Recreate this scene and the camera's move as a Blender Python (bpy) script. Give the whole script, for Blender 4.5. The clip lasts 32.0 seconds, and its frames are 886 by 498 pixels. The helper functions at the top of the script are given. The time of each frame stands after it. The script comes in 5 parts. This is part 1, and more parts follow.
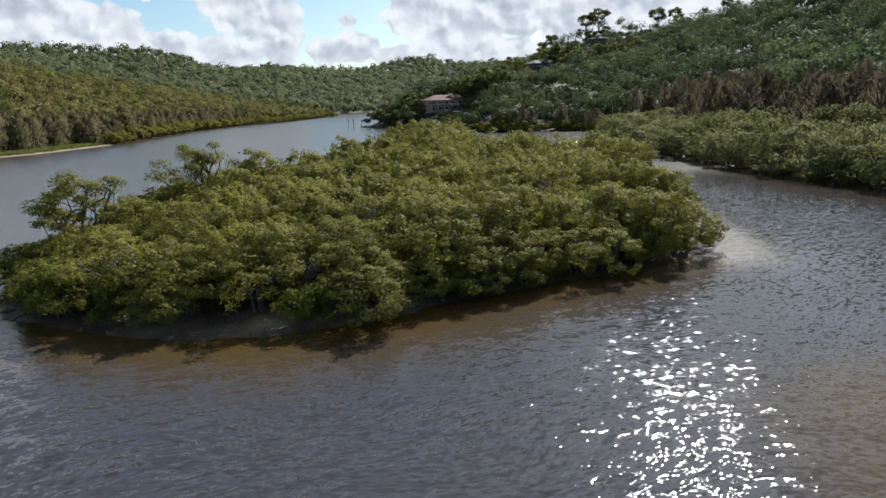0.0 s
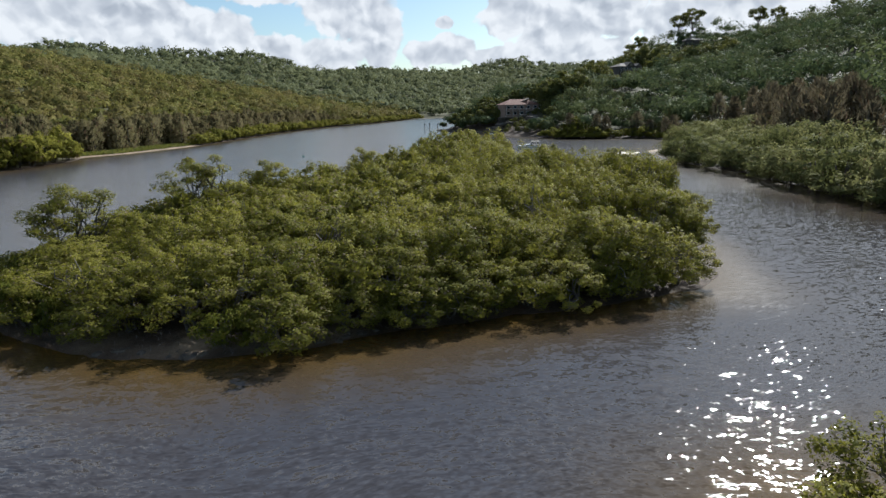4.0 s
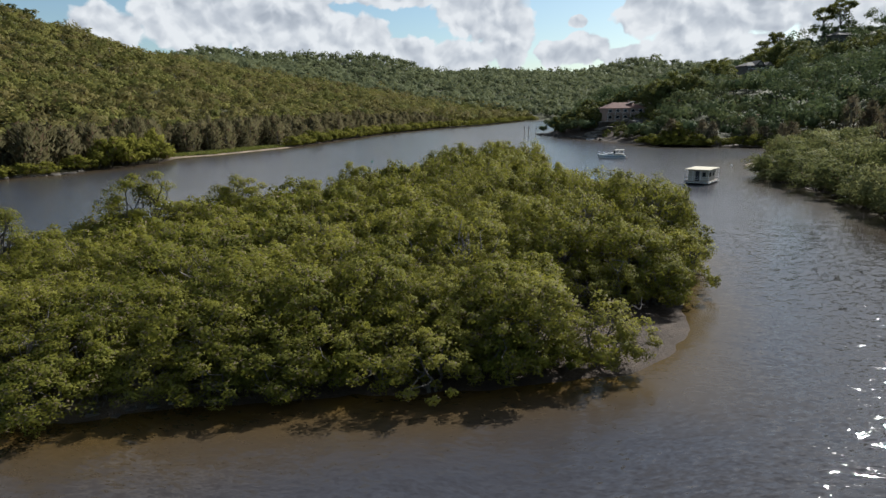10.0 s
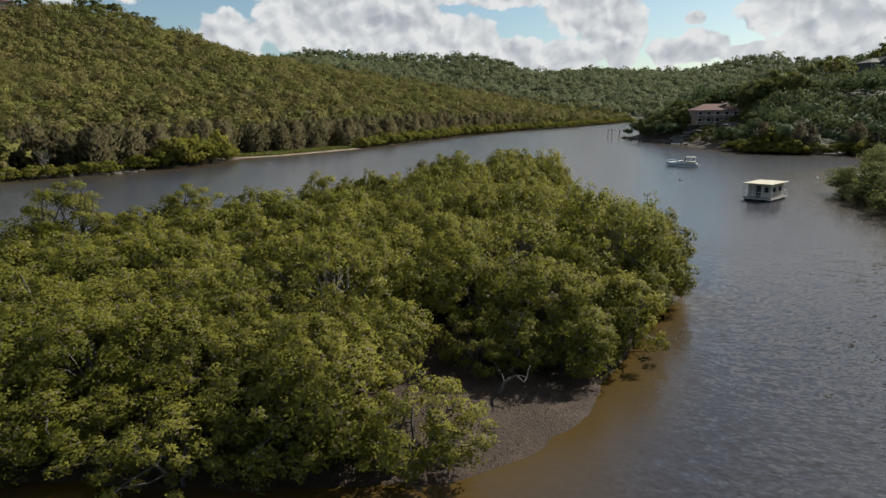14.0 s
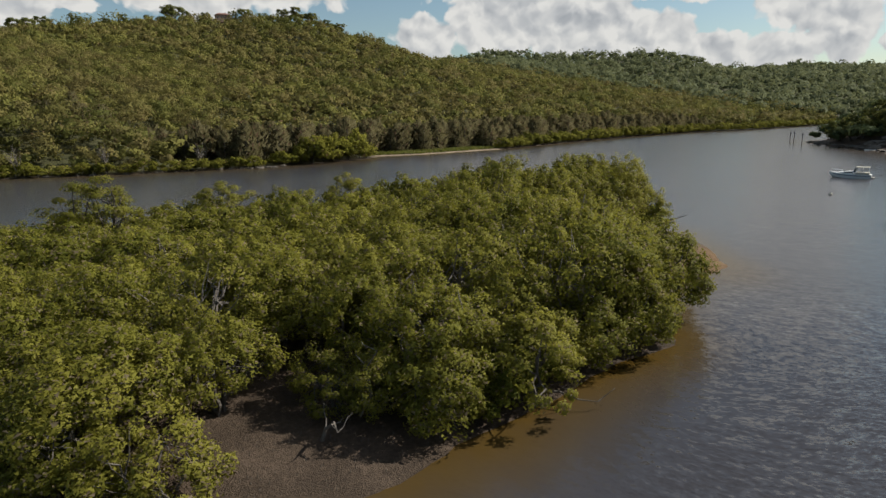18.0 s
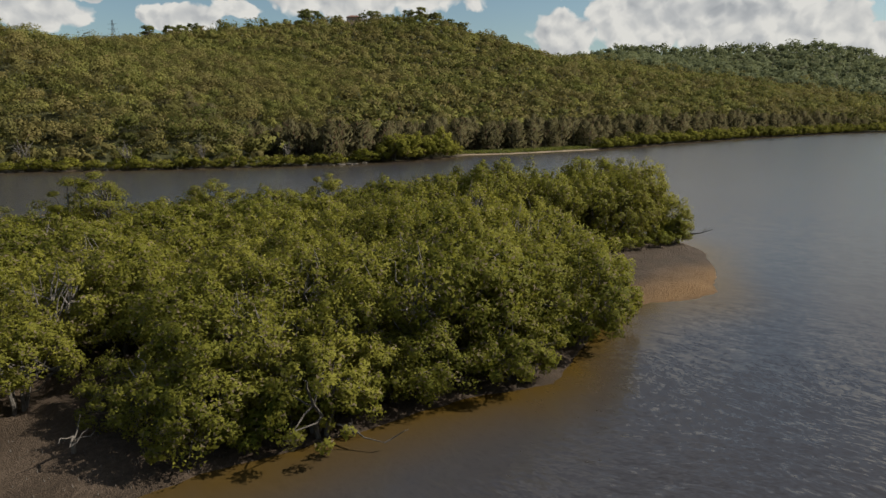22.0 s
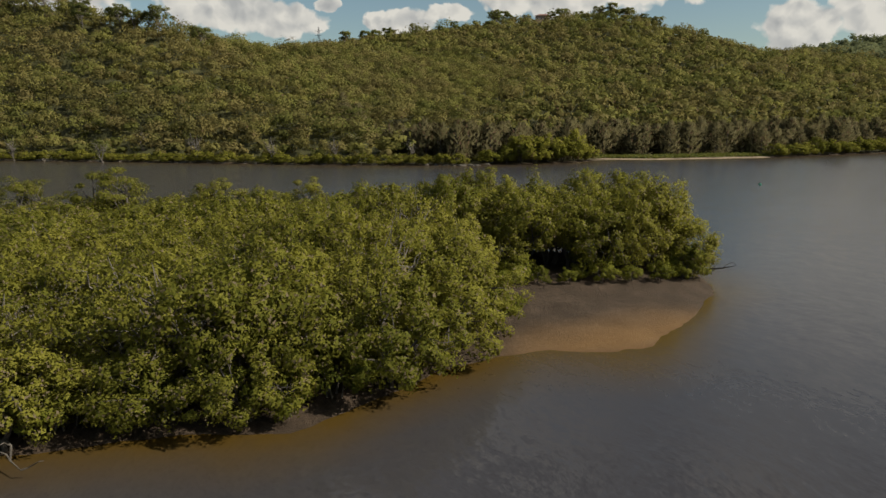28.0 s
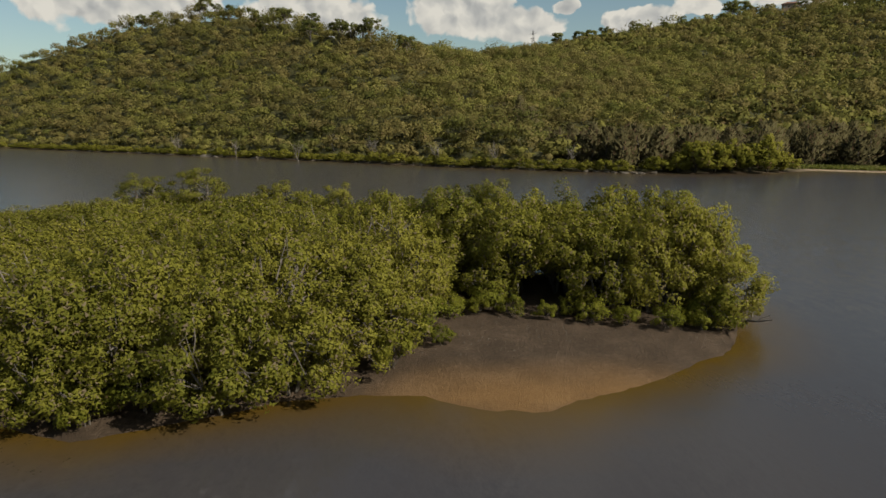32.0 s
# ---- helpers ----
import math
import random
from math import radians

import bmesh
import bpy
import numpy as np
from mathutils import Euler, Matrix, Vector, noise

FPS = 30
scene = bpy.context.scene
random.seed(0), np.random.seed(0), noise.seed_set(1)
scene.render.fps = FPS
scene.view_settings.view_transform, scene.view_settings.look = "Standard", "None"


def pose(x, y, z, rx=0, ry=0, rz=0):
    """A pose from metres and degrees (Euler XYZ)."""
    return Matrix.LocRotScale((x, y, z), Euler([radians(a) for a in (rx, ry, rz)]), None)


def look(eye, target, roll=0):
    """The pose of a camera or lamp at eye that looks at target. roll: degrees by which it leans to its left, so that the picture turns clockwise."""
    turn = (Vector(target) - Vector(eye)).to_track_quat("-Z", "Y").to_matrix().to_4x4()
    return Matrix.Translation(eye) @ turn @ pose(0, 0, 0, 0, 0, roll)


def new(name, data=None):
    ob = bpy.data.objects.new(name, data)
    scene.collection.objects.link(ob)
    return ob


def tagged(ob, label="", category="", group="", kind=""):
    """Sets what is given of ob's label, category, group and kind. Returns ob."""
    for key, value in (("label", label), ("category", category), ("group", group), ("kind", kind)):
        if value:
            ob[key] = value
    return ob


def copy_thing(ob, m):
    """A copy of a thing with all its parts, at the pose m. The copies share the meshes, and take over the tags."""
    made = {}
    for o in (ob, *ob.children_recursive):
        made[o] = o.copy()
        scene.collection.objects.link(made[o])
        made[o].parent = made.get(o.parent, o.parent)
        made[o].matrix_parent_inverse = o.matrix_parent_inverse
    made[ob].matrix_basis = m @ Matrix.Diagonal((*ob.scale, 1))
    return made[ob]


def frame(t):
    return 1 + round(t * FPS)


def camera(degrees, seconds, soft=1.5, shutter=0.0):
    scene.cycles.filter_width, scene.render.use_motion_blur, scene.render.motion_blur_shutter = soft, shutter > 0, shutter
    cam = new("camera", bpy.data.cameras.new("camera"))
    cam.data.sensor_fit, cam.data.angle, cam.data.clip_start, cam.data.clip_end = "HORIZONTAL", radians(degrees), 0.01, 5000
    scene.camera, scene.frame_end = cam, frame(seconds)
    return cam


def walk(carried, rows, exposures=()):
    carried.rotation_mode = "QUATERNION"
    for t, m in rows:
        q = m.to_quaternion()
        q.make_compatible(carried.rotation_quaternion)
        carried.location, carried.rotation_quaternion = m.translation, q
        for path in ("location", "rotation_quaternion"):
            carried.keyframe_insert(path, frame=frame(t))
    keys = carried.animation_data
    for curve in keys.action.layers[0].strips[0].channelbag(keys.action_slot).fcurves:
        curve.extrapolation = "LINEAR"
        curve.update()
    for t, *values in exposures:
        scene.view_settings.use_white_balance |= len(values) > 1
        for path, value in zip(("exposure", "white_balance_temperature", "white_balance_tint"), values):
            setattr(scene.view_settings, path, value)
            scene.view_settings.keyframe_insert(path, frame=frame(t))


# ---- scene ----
# ---------------------------------------------------------------- camera
cam = camera(71.8, 32.0)
PATH = [
    (0, (11.03, 10.32, 11.97), (15.625, 29.222, 7.331), -1.63),
    (0.5, (12.07, 10.16, 12.11), (16.408, 29.134, 7.491), -1.53),
    (1, (13.16, 10.06, 12.26), (17.237, 29.085, 7.654), -1.45),
    (1.5, (14.29, 9.98, 12.41), (18.024, 29.087, 7.816), -1.38),
    (2, (15.45, 9.95, 12.56), (18.808, 29.129, 7.975), -1.34),
    (2.5, (16.65, 9.97, 12.70), (19.637, 29.210, 8.133), -1.31),
    (3, (17.88, 10.05, 12.85), (20.474, 29.354, 8.287), -1.29),
    (3.5, (19.12, 10.21, 12.98), (21.319, 29.564, 8.437), -1.27),
    (5.5, (24.26, 11.66, 13.49), (24.787, 31.145, 8.994), -1.21),
    (6, (25.51, 12.25, 13.59), (25.645, 31.738, 9.101), -1.18),
    (6.5, (26.75, 12.90, 13.67), (26.545, 32.394, 9.195), -1.15),
    (7, (27.99, 13.61, 13.74), (27.499, 33.101, 9.275), -1.12),
    (7.5, (29.26, 14.37, 13.80), (28.664, 33.858, 9.337), -1.11),
    (8, (30.55, 15.19, 13.85), (29.863, 34.670, 9.390), -1.10),
    (8.5, (31.90, 16.07, 13.90), (30.918, 35.540, 9.445), -1.10),
    (9, (33.28, 17.02, 13.95), (31.933, 36.468, 9.505), -1.08),
    (9.5, (34.70, 18.03, 14.01), (32.978, 37.459, 9.572), -1.06),
    (10, (36.12, 19.12, 14.08), (33.977, 38.510, 9.643), -1.04),
    (10.5, (37.53, 20.29, 14.14), (34.982, 39.624, 9.715), -1.01),
    (11, (38.94, 21.52, 14.20), (35.953, 40.794, 9.782), -0.98),
    (11.5, (40.37, 22.81, 14.25), (36.981, 42.025, 9.841), -0.95),
    (12, (41.83, 24.18, 14.29), (38.177, 43.340, 9.892), -0.92),
    (12.5, (43.38, 25.60, 14.33), (39.474, 44.712, 9.936), -0.91),
    (13, (45.00, 27.02, 14.35), (40.727, 46.064, 9.972), -0.91),
    (13.5, (46.67, 28.44, 14.37), (41.933, 47.369, 9.993), -0.90),
    (15.5, (53.61, 33.76, 14.37), (46.276, 51.851, 10.037), -0.77),
    (16, (55.15, 35.08, 14.36), (47.131, 52.889, 10.029), -0.74),
    (16.5, (56.62, 36.42, 14.34), (47.937, 53.907, 10.014), -0.73),
    (17, (58.05, 37.76, 14.31), (48.724, 54.913, 9.991), -0.72),
    (17.5, (59.46, 39.11, 14.28), (49.533, 55.929, 9.968), -0.73),
    (18, (60.85, 40.48, 14.25), (50.408, 56.983, 9.947), -0.74),
    (18.5, (62.24, 41.87, 14.23), (51.368, 58.094, 9.926), -0.73),
    (19, (63.61, 43.27, 14.21), (52.317, 59.210, 9.915), -0.72),
    (19.5, (64.97, 44.72, 14.21), (53.198, 60.302, 9.907), -0.69),
    (20, (66.31, 46.20, 14.21), (54.090, 61.441, 9.902), -0.67),
    (20.5, (67.60, 47.73, 14.22), (55.006, 62.656, 9.914), -0.65),
    (21, (68.84, 49.28, 14.25), (55.914, 63.920, 9.941), -0.64),
    (21.5, (70.02, 50.84, 14.28), (56.735, 65.158, 9.970), -0.63),
    (22, (71.14, 52.42, 14.32), (57.460, 66.356, 9.999), -0.64),
    (22.5, (72.20, 54.02, 14.36), (58.163, 67.594, 10.034), -0.63),
    (23, (73.20, 55.64, 14.40), (58.852, 68.881, 10.073), -0.62),
    (23.5, (74.18, 57.29, 14.45), (59.524, 70.198, 10.117), -0.60),
    (24, (75.15, 58.96, 14.48), (60.137, 71.449, 10.156), -0.56),
    (24.5, (76.13, 60.64, 14.52), (60.833, 72.771, 10.183), -0.53),
    (25, (77.07, 62.32, 14.54), (61.533, 74.141, 10.201), -0.49),
    (25.5, (77.95, 64.02, 14.56), (62.155, 75.497, 10.225), -0.45),
    (27.5, (80.38, 70.92, 14.62), (63.272, 80.338, 10.312), -0.24),
    (28, (80.45, 72.78, 14.66), (63.103, 81.758, 10.355), -0.20),
    (28.5, (80.36, 74.67, 14.71), (62.811, 83.240, 10.405), -0.18),
    (29, (80.22, 76.62, 14.76), (62.395, 84.597, 10.464), -0.17),
    (29.5, (80.23, 78.71, 14.81), (61.986, 85.701, 10.533), -0.18),
    (30, (80.42, 81.04, 14.86), (61.805, 86.968, 10.598), -0.20),
    (30.5, (80.76, 83.62, 14.90), (61.927, 88.846, 10.648), -0.22),
    (31, (81.18, 86.48, 14.92), (62.158, 90.978, 10.680), -0.24),
    (31.5, (81.63, 89.64, 14.94), (62.374, 93.013, 10.702), -0.28),
    (32, (82.04, 93.10, 14.93), (62.613, 95.309, 10.724), -0.36),
]
walk(cam, [(t, look(eye, target, roll)) for t, eye, target, roll in PATH],
     exposures=[(0.0, 0.80, 5740, 9), (9.0, 0.66, 5820, 9), (16.0, 0.50, 6270, 9), (24.0, 0.37, 6550, 8), (32.0, 0.33, 6900, 7)])

# ---------------------------------------------------------------- world and sun
SUN_AZ, SUN_EL = radians(40), radians(38)          # east of +y, above the horizon
world = bpy.data.worlds.new("sky")
scene.world = world
world.use_nodes = True


class Nodes:
    """Small helper to chain shader nodes."""

    def __init__(self, tree):
        self.tree = tree
        self.tree.nodes.clear()

    def add(self, kind, inputs=None):
        n = self.tree.nodes.new(kind)
        for key, value in (inputs or {}).items():
            self.put(n.inputs[key], value)
        return n

    def put(self, socket, value):
        if isinstance(value, bpy.types.NodeSocket):
            self.tree.links.new(value, socket)
        elif isinstance(value, bpy.types.Node):
            self.tree.links.new(value.outputs[0], socket)
        else:
            socket.default_value = value

    def math(self, op, a, b=0.0, clamp=False):
        n = self.add("ShaderNodeMath", {0: a, 1: b})
        n.operation, n.use_clamp = op, clamp
        return n.outputs[0]

    def mix(self, fac, a, b, blend="MIX"):
        n = self.add("ShaderNodeMix")
        n.data_type, n.blend_type = "RGBA", blend
        for socket, value in ((n.inputs[0], fac), (n.inputs[6], a), (n.inputs[7], b)):
            self.put(socket, value)
        return n.outputs[2]

    def ramp(self, fac, stops):
        n = self.add("ShaderNodeValToRGB", {0: fac})
        while len(n.color_ramp.elements) < len(stops):
            n.color_ramp.elements.new(0.5)
        for e, (at, c) in zip(n.color_ramp.elements, stops):
            e.position = at
            e.color = (*c, 1) if len(c) == 3 else c
        return n.outputs[0]

    def attribute(self, name):
        n = self.add("ShaderNodeAttribute")
        n.attribute_name = name
        return n

    def noise(self, vector, scale, detail=4.0, rough=0.55, distortion=0.0):
        n = self.add("ShaderNodeTexNoise", {"Scale": scale, "Detail": detail, "Roughness": rough, "Distortion": distortion})
        if vector is not None:
            self.put(n.inputs["Vector"], vector)
        return n.outputs[0]


w = Nodes(world.node_tree)
sky = w.add("ShaderNodeTexSky")
sky.sky_type, sky.sun_disc, sky.sun_elevation, sky.sun_rotation = "NISHITA", False, SUN_EL, SUN_AZ
sky.altitude, sky.air_density, sky.dust_density, sky.ozone_density = 50.0, 1.0, 0.9, 1.6
coord = w.add("ShaderNodeTexCoord").outputs["Generated"]

# the sky as a chart in degrees: bearing east of +y, and height above the horizon
apart = w.add("ShaderNodeSeparateXYZ", {0: coord})
bearing = w.math("MULTIPLY", w.math("ARCTAN2", apart.outputs[0], apart.outputs[1]), 57.2958)
rise = w.math("MULTIPLY", w.math("ARCSINE", apart.outputs[2]), 57.2958)
chart = w.add("ShaderNodeCombineXYZ", {0: bearing, 1: rise}).outputs[0]


def shifted(vector, scale, detail, amount):
    """The chart pushed about by noise."""
    n = w.add("ShaderNodeTexNoise", {"Vector": vector, "Scale": scale, "Detail": detail, "Roughness": 0.6})
    off = w.add("ShaderNodeVectorMath", {0: n.outputs["Color"], 1: (0.5, 0.5, 0.5)})
    off.operation = "SUBTRACT"
    far = w.add("ShaderNodeVectorMath", {0: off.outputs[0], 1: (amount, amount * 0.7, 0)})
    far.operation = "MULTIPLY"
    return w.add("ShaderNodeVectorMath", {0: vector, 1: far.outputs[0]}).outputs[0]


def billows(vector, scale):
    """Rounded heaps, high in their middles."""
    v = w.add("ShaderNodeTexVoronoi", {"Vector": vector, "Scale": scale, "Detail": 1.6, "Roughness": 0.5, "Lacunarity": 2.3})
    v.feature, v.normalize = "SMOOTH_F1", True
    v.inputs["Smoothness"].default_value = 0.45
    return w.math("SUBTRACT", 1.0, v.outputs["Distance"])


ragged = shifted(shifted(chart, 0.22, 2.0, 2.2), 1.3, 4.0, 0.9)
# cumulus heaps: bearing, height, half width, half height
HEAPS = ((-110, 10, 9, 3.2), (-95, 8.6, 6, 2.4), (-82, 9.4, 5, 2.4), (-76.5, 7.9, 4.4, 1.6), (-72.6, 9.2, 1.2, 0.7), (-66.5, 7.9, 3.2, 1.3), (-62, 8.6, 2.2, 0.8),
         (-51, 10.6, 11.5, 2.6), (-33.6, 6.4, 3.2, 2.3), (-27, 8.8, 5.6, 4.0), (-20.5, 7.4, 6.0, 3.4), (-14, 6.2, 4.0, 2.6), (-9.5, 4.8, 4.0, 1.5), (-10, 10.4, 7.5, 1.7),
         (-3, 8.6, 4.4, 3.2), (-0.4, 6.2, 2.6, 3.4), (-4.5, 4.4, 4.0, 1.6), (3.6, 4.6, 1.5, 1.4), (6.4, 4.9, 2.5, 1.5), (5.5, 7.2, 1.2, 0.65), (9.5, 4.2, 2.4, 1.0),
         (12.2, 8.6, 3.4, 3.0), (16.4, 7.2, 5.0, 3.6), (20, 8.0, 3.2, 3.2), (17, 4.4, 6.0, 1.8), (25, 6.2, 2.8, 2.0), (30, 8.4, 6.0, 3.6), (37, 9.5, 6.0, 3.6),
         (-27, 14.5, 11, 5.5), (-4, 15, 9, 5.0), (16, 14.5, 9, 5.5), (36, 16, 12, 6.0), (58, 13, 12, 7.0), (84, 11, 12, 6.0))
field = None
for a, e, wide, high in HEAPS:
    q = w.add("ShaderNodeVectorMath", {0: ragged, 1: (1 / wide, 1 / high, 0), 2: (-a / wide, -e / high, 0)})
    q.operation = "MULTIPLY_ADD"
    q = w.add("ShaderNodeVectorMath", {0: q.outputs[0]})
    q.operation = "LENGTH"
    d = q.outputs["Value"]
    field = d if field is None else w.math("MINIMUM", field, d)
low_cover = w.math("SUBTRACT", 1.0, field)
# broken cloud goes on overhead
loft = w.add("ShaderNodeMapping", {0: coord, "Location": (0.35, 0.1, 0.0), "Scale": (1.0, 1.0, 1.5)}).outputs[0]
high_cover = w.math("MULTIPLY", w.math("SUBTRACT", w.noise(loft, 3.6, 4.0, 0.55, 0.3), 0.55), 5.0)
climb = w.ramp(w.math("DIVIDE", rise, 90.0), [(0.20, (0, 0, 0)), (0.30, (1, 1, 1))])
heap = w.add("ShaderNodeMix", {0: climb, 2: low_cover, 3: high_cover}).outputs[0]
lumps = billows(ragged, 0.42)
above = billows(w.add("ShaderNodeVectorMath", {0: ragged, 1: (0.45, 0.75, 0)}).outputs[0], 0.42)
heap = w.math("ADD", heap, w.math("MULTIPLY", w.math("SUBTRACT", lumps, 0.70), 1.5))
cover = w.ramp(heap, [(0.0, (0, 0, 0)), (0.13, (1, 1, 1))])
lit = w.math("MULTIPLY", w.math("SUBTRACT", lumps, above), 2.4)
depth = w.math("MULTIPLY", w.math("MINIMUM", heap, 0.75), 0.30)
body = w.math("ADD", w.math("SUBTRACT", lit, depth), 0.86, True)
cloud = w.ramp(body, [(0.15, (0.56, 0.59, 0.63)), (0.55, (0.86, 0.87, 0.88)), (0.95, (1.26, 1.23, 1.17))])
sky_part = w.add("ShaderNodeBackground", {0: w.mix(1.0, sky.outputs[0], (0.98, 1.0, 0.92, 1), "MULTIPLY"), 1: 0.070})
cloud_part = w.add("ShaderNodeBackground", {0: cloud, 1: 0.43})
both = w.add("ShaderNodeMixShader", {0: cover, 1: sky_part.outputs[0], 2: cloud_part.outputs[0]})
w.add("ShaderNodeOutputWorld", {0: both.outputs[0]})

sun = new("sun", bpy.data.lights.new("sun", "SUN"))
sun.data.energy, sun.data.angle, sun.data.color = 4.8, radians(0.6), (1.0, 0.93, 0.82)
sun_way = Vector((math.sin(SUN_AZ) * math.cos(SUN_EL), math.cos(SUN_AZ) * math.cos(SUN_EL), math.sin(SUN_EL)))
sun.matrix_world = look(sun_way * 100, (0, 0, 0))

# ---------------------------------------------------------------- materials


def material(name):
    m = bpy.data.materials.new(name)
    m.use_nodes = True
    return m, Nodes(m.node_tree)


def surface(name, colors, scale=3.0, rough=0.85, bump=0.3, grain=25.0, metallic=0.0, spec=0.4, object_space=True):
    """Mottled surface: two scales of noise between three colours, with fine relief."""
    m, n = material(name)
    at = n.add("ShaderNodeTexCoord").outputs["Object"] if object_space else n.add("ShaderNodeNewGeometry").outputs["Position"]
    coarse, fine = n.noise(at, scale, 5.0, 0.6), n.noise(at, grain, 4.0, 0.6)
    both = n.math("ADD", n.math("MULTIPLY", coarse, 0.65), n.math("MULTIPLY", fine, 0.35))
    base = n.ramp(both, [(0.3, colors[0]), (0.5, colors[1]), (0.7, colors[2])])
    relief = n.add("ShaderNodeBump", {"Strength": bump, "Distance": 0.05, "Height": fine})
    p = n.add("ShaderNodeBsdfPrincipled", {"Base Color": base, "Roughness": rough, "Metallic": metallic, "Normal": relief.outputs[0], "Specular IOR Level": spec})
    n.add("ShaderNodeOutputMaterial", {0: p.outputs[0]})
    return m


def foliage(name, dark, mid, light, dry=(0.16, 0.10, 0.05), dry_share=0.06, through_light=0.42, patch=0.05, rough=0.7, wood=False, browned=0.0):
    """Leaves: colour varies leaf by leaf, tree by tree and in broad patches; some light passes through."""
    m, n = material(name)
    geo = n.add("ShaderNodeNewGeometry")
    leaf = geo.outputs["Random Per Island"]
    tree = n.attribute("crown").outputs["Fac"] if wood else n.add("ShaderNodeObjectInfo").outputs["Random"]
    broad = n.noise(geo.outputs["Position"], patch, 3.0, 0.6)
    clump = n.noise(geo.outputs["Position"], 0.9, 2.0, 0.5)
    tone = n.math("ADD", n.math("MULTIPLY", leaf, 0.08 if wood else 0.22), n.math("MULTIPLY", tree, 0.34 if wood else 0.24))
    tone = n.math("ADD", tone, n.math("MULTIPLY", broad, 0.34))
    tone = n.math("ADD", tone, n.math("MULTIPLY", clump, 0.24))
    if wood:
        tone = n.math("ADD", tone, 0.10)
    base = n.ramp(tone, [(0.30, dark), (0.54, mid), (0.80, light)])
    if browned:
        tired = n.ramp(n.math("ADD", n.math("MULTIPLY", n.noise(geo.outputs["Position"], 0.018, 3.0, 0.6), 0.7), n.math("MULTIPLY", n.math("FRACT", n.math("MULTIPLY", tree, 7.3)), 0.3)), [(0.42, (0, 0, 0)), (0.62, (1, 1, 1))])
        base = n.mix(n.math("MULTIPLY", tired, browned), base, (0.165, 0.118, 0.060, 1))
    spotted = n.math("GREATER_THAN", n.math("FRACT", n.math("MULTIPLY", leaf, 37.7)), 1.0 - dry_share)
    base = n.mix(spotted, base, (*dry, 1))
    front = n.add("ShaderNodeBsdfPrincipled", {"Base Color": base, "Roughness": rough, "Specular IOR Level": 0.03 if wood else 0.12})
    back = n.add("ShaderNodeBsdfTranslucent", {"Color": n.mix(0.06 if wood else 0.35, base, (0.26, 0.25, 0.03, 1))})
    both = n.add("ShaderNodeMixShader", {0: through_light, 1: front.outputs[0], 2: back.outputs[0]})
    n.add("ShaderNodeOutputMaterial", {0: both.outputs[0]})
    return m


MANGROVE = foliage("mangrove_leaves", (0.082, 0.091, 0.013), (0.172, 0.167, 0.026), (0.256, 0.236, 0.044), (0.17, 0.135, 0.085), 0.12)
BUSH = foliage("young_mangrove_leaves", (0.060, 0.074, 0.010), (0.130, 0.138, 0.018), (0.220, 0.220, 0.032), (0.17, 0.12, 0.06), 0.03)
FRINGE = foliage("bank_mangrove_leaves", (0.066, 0.072, 0.011), (0.135, 0.134, 0.021), (0.215, 0.205, 0.038), (0.17, 0.12, 0.06), 0.04, wood=True)
SILVER = foliage("grey_mangrove_leaves", (0.078, 0.088, 0.030), (0.148, 0.156, 0.056), (0.240, 0.236, 0.096), (0.15, 0.11, 0.06), 0.03, wood=True)
EUCALYPT = foliage("eucalypt_leaves", (0.066, 0.076, 0.022), (0.126, 0.128, 0.036), (0.198, 0.186, 0.053), (0.13, 0.09, 0.05), 0.01, 0.36, patch=0.014, wood=True, browned=0.5)
GUM = foliage("gum_leaves", (0.052, 0.067, 0.022), (0.105, 0.116, 0.036), (0.165, 0.165, 0.054), (0.13, 0.09, 0.05), 0.02, 0.42)
# Near bank: a greener leaf, with the backlit slope's shade darkened into its colours.
SHADED_WOOD = foliage("shade_darkened_forest_leaves", (0.042, 0.070, 0.036), (0.074, 0.104, 0.048), (0.112, 0.136, 0.056), (0.13, 0.09, 0.05), 0.01, 0.34, patch=0.02, wood=True, browned=0.12)
# Far hills: air haze is painted into these paler, bluer leaf colours.
HAZED_WOOD = foliage("haze_tinted_eucalypt_leaves", (0.098, 0.114, 0.062), (0.128, 0.144, 0.074), (0.160, 0.174, 0.088), (0.10, 0.09, 0.06), 0.0, 0.40, patch=0.006, wood=True)
CASUARINA = foliage("casuarina_needles", (0.094, 0.086, 0.042), (0.130, 0.116, 0.057), (0.168, 0.148, 0.078), (0.12, 0.08, 0.05), 0.1, 0.48, patch=0.03, wood=True)
BROWN_CASUARINA = foliage("brown_casuarina_needles", (0.078, 0.066, 0.040), (0.115, 0.097, 0.060), (0.158, 0.136, 0.086), (0.12, 0.08, 0.05), 0.1, 0.36, patch=0.03, wood=True)
GRASS = foliage("bank_grass", (0.06, 0.075, 0.02), (0.10, 0.118, 0.03), (0.16, 0.17, 0.06), (0.2, 0.17, 0.08), 0.1)
BARK = surface("grey_bark", ((0.04, 0.034, 0.028), (0.085, 0.074, 0.062), (0.15, 0.137, 0.12)), 2.0, 0.9, 0.5)
PALE_BARK = surface("pale_bark", ((0.075, 0.064, 0.052), (0.14, 0.122, 0.105), (0.225, 0.205, 0.18)), 1.2, 0.85, 0.4)
ROCK = surface("sandstone_rock", ((0.035, 0.03, 0.023), (0.085, 0.073, 0.058), (0.18, 0.16, 0.132)), 0.7, 0.9, 0.8, 9.0)
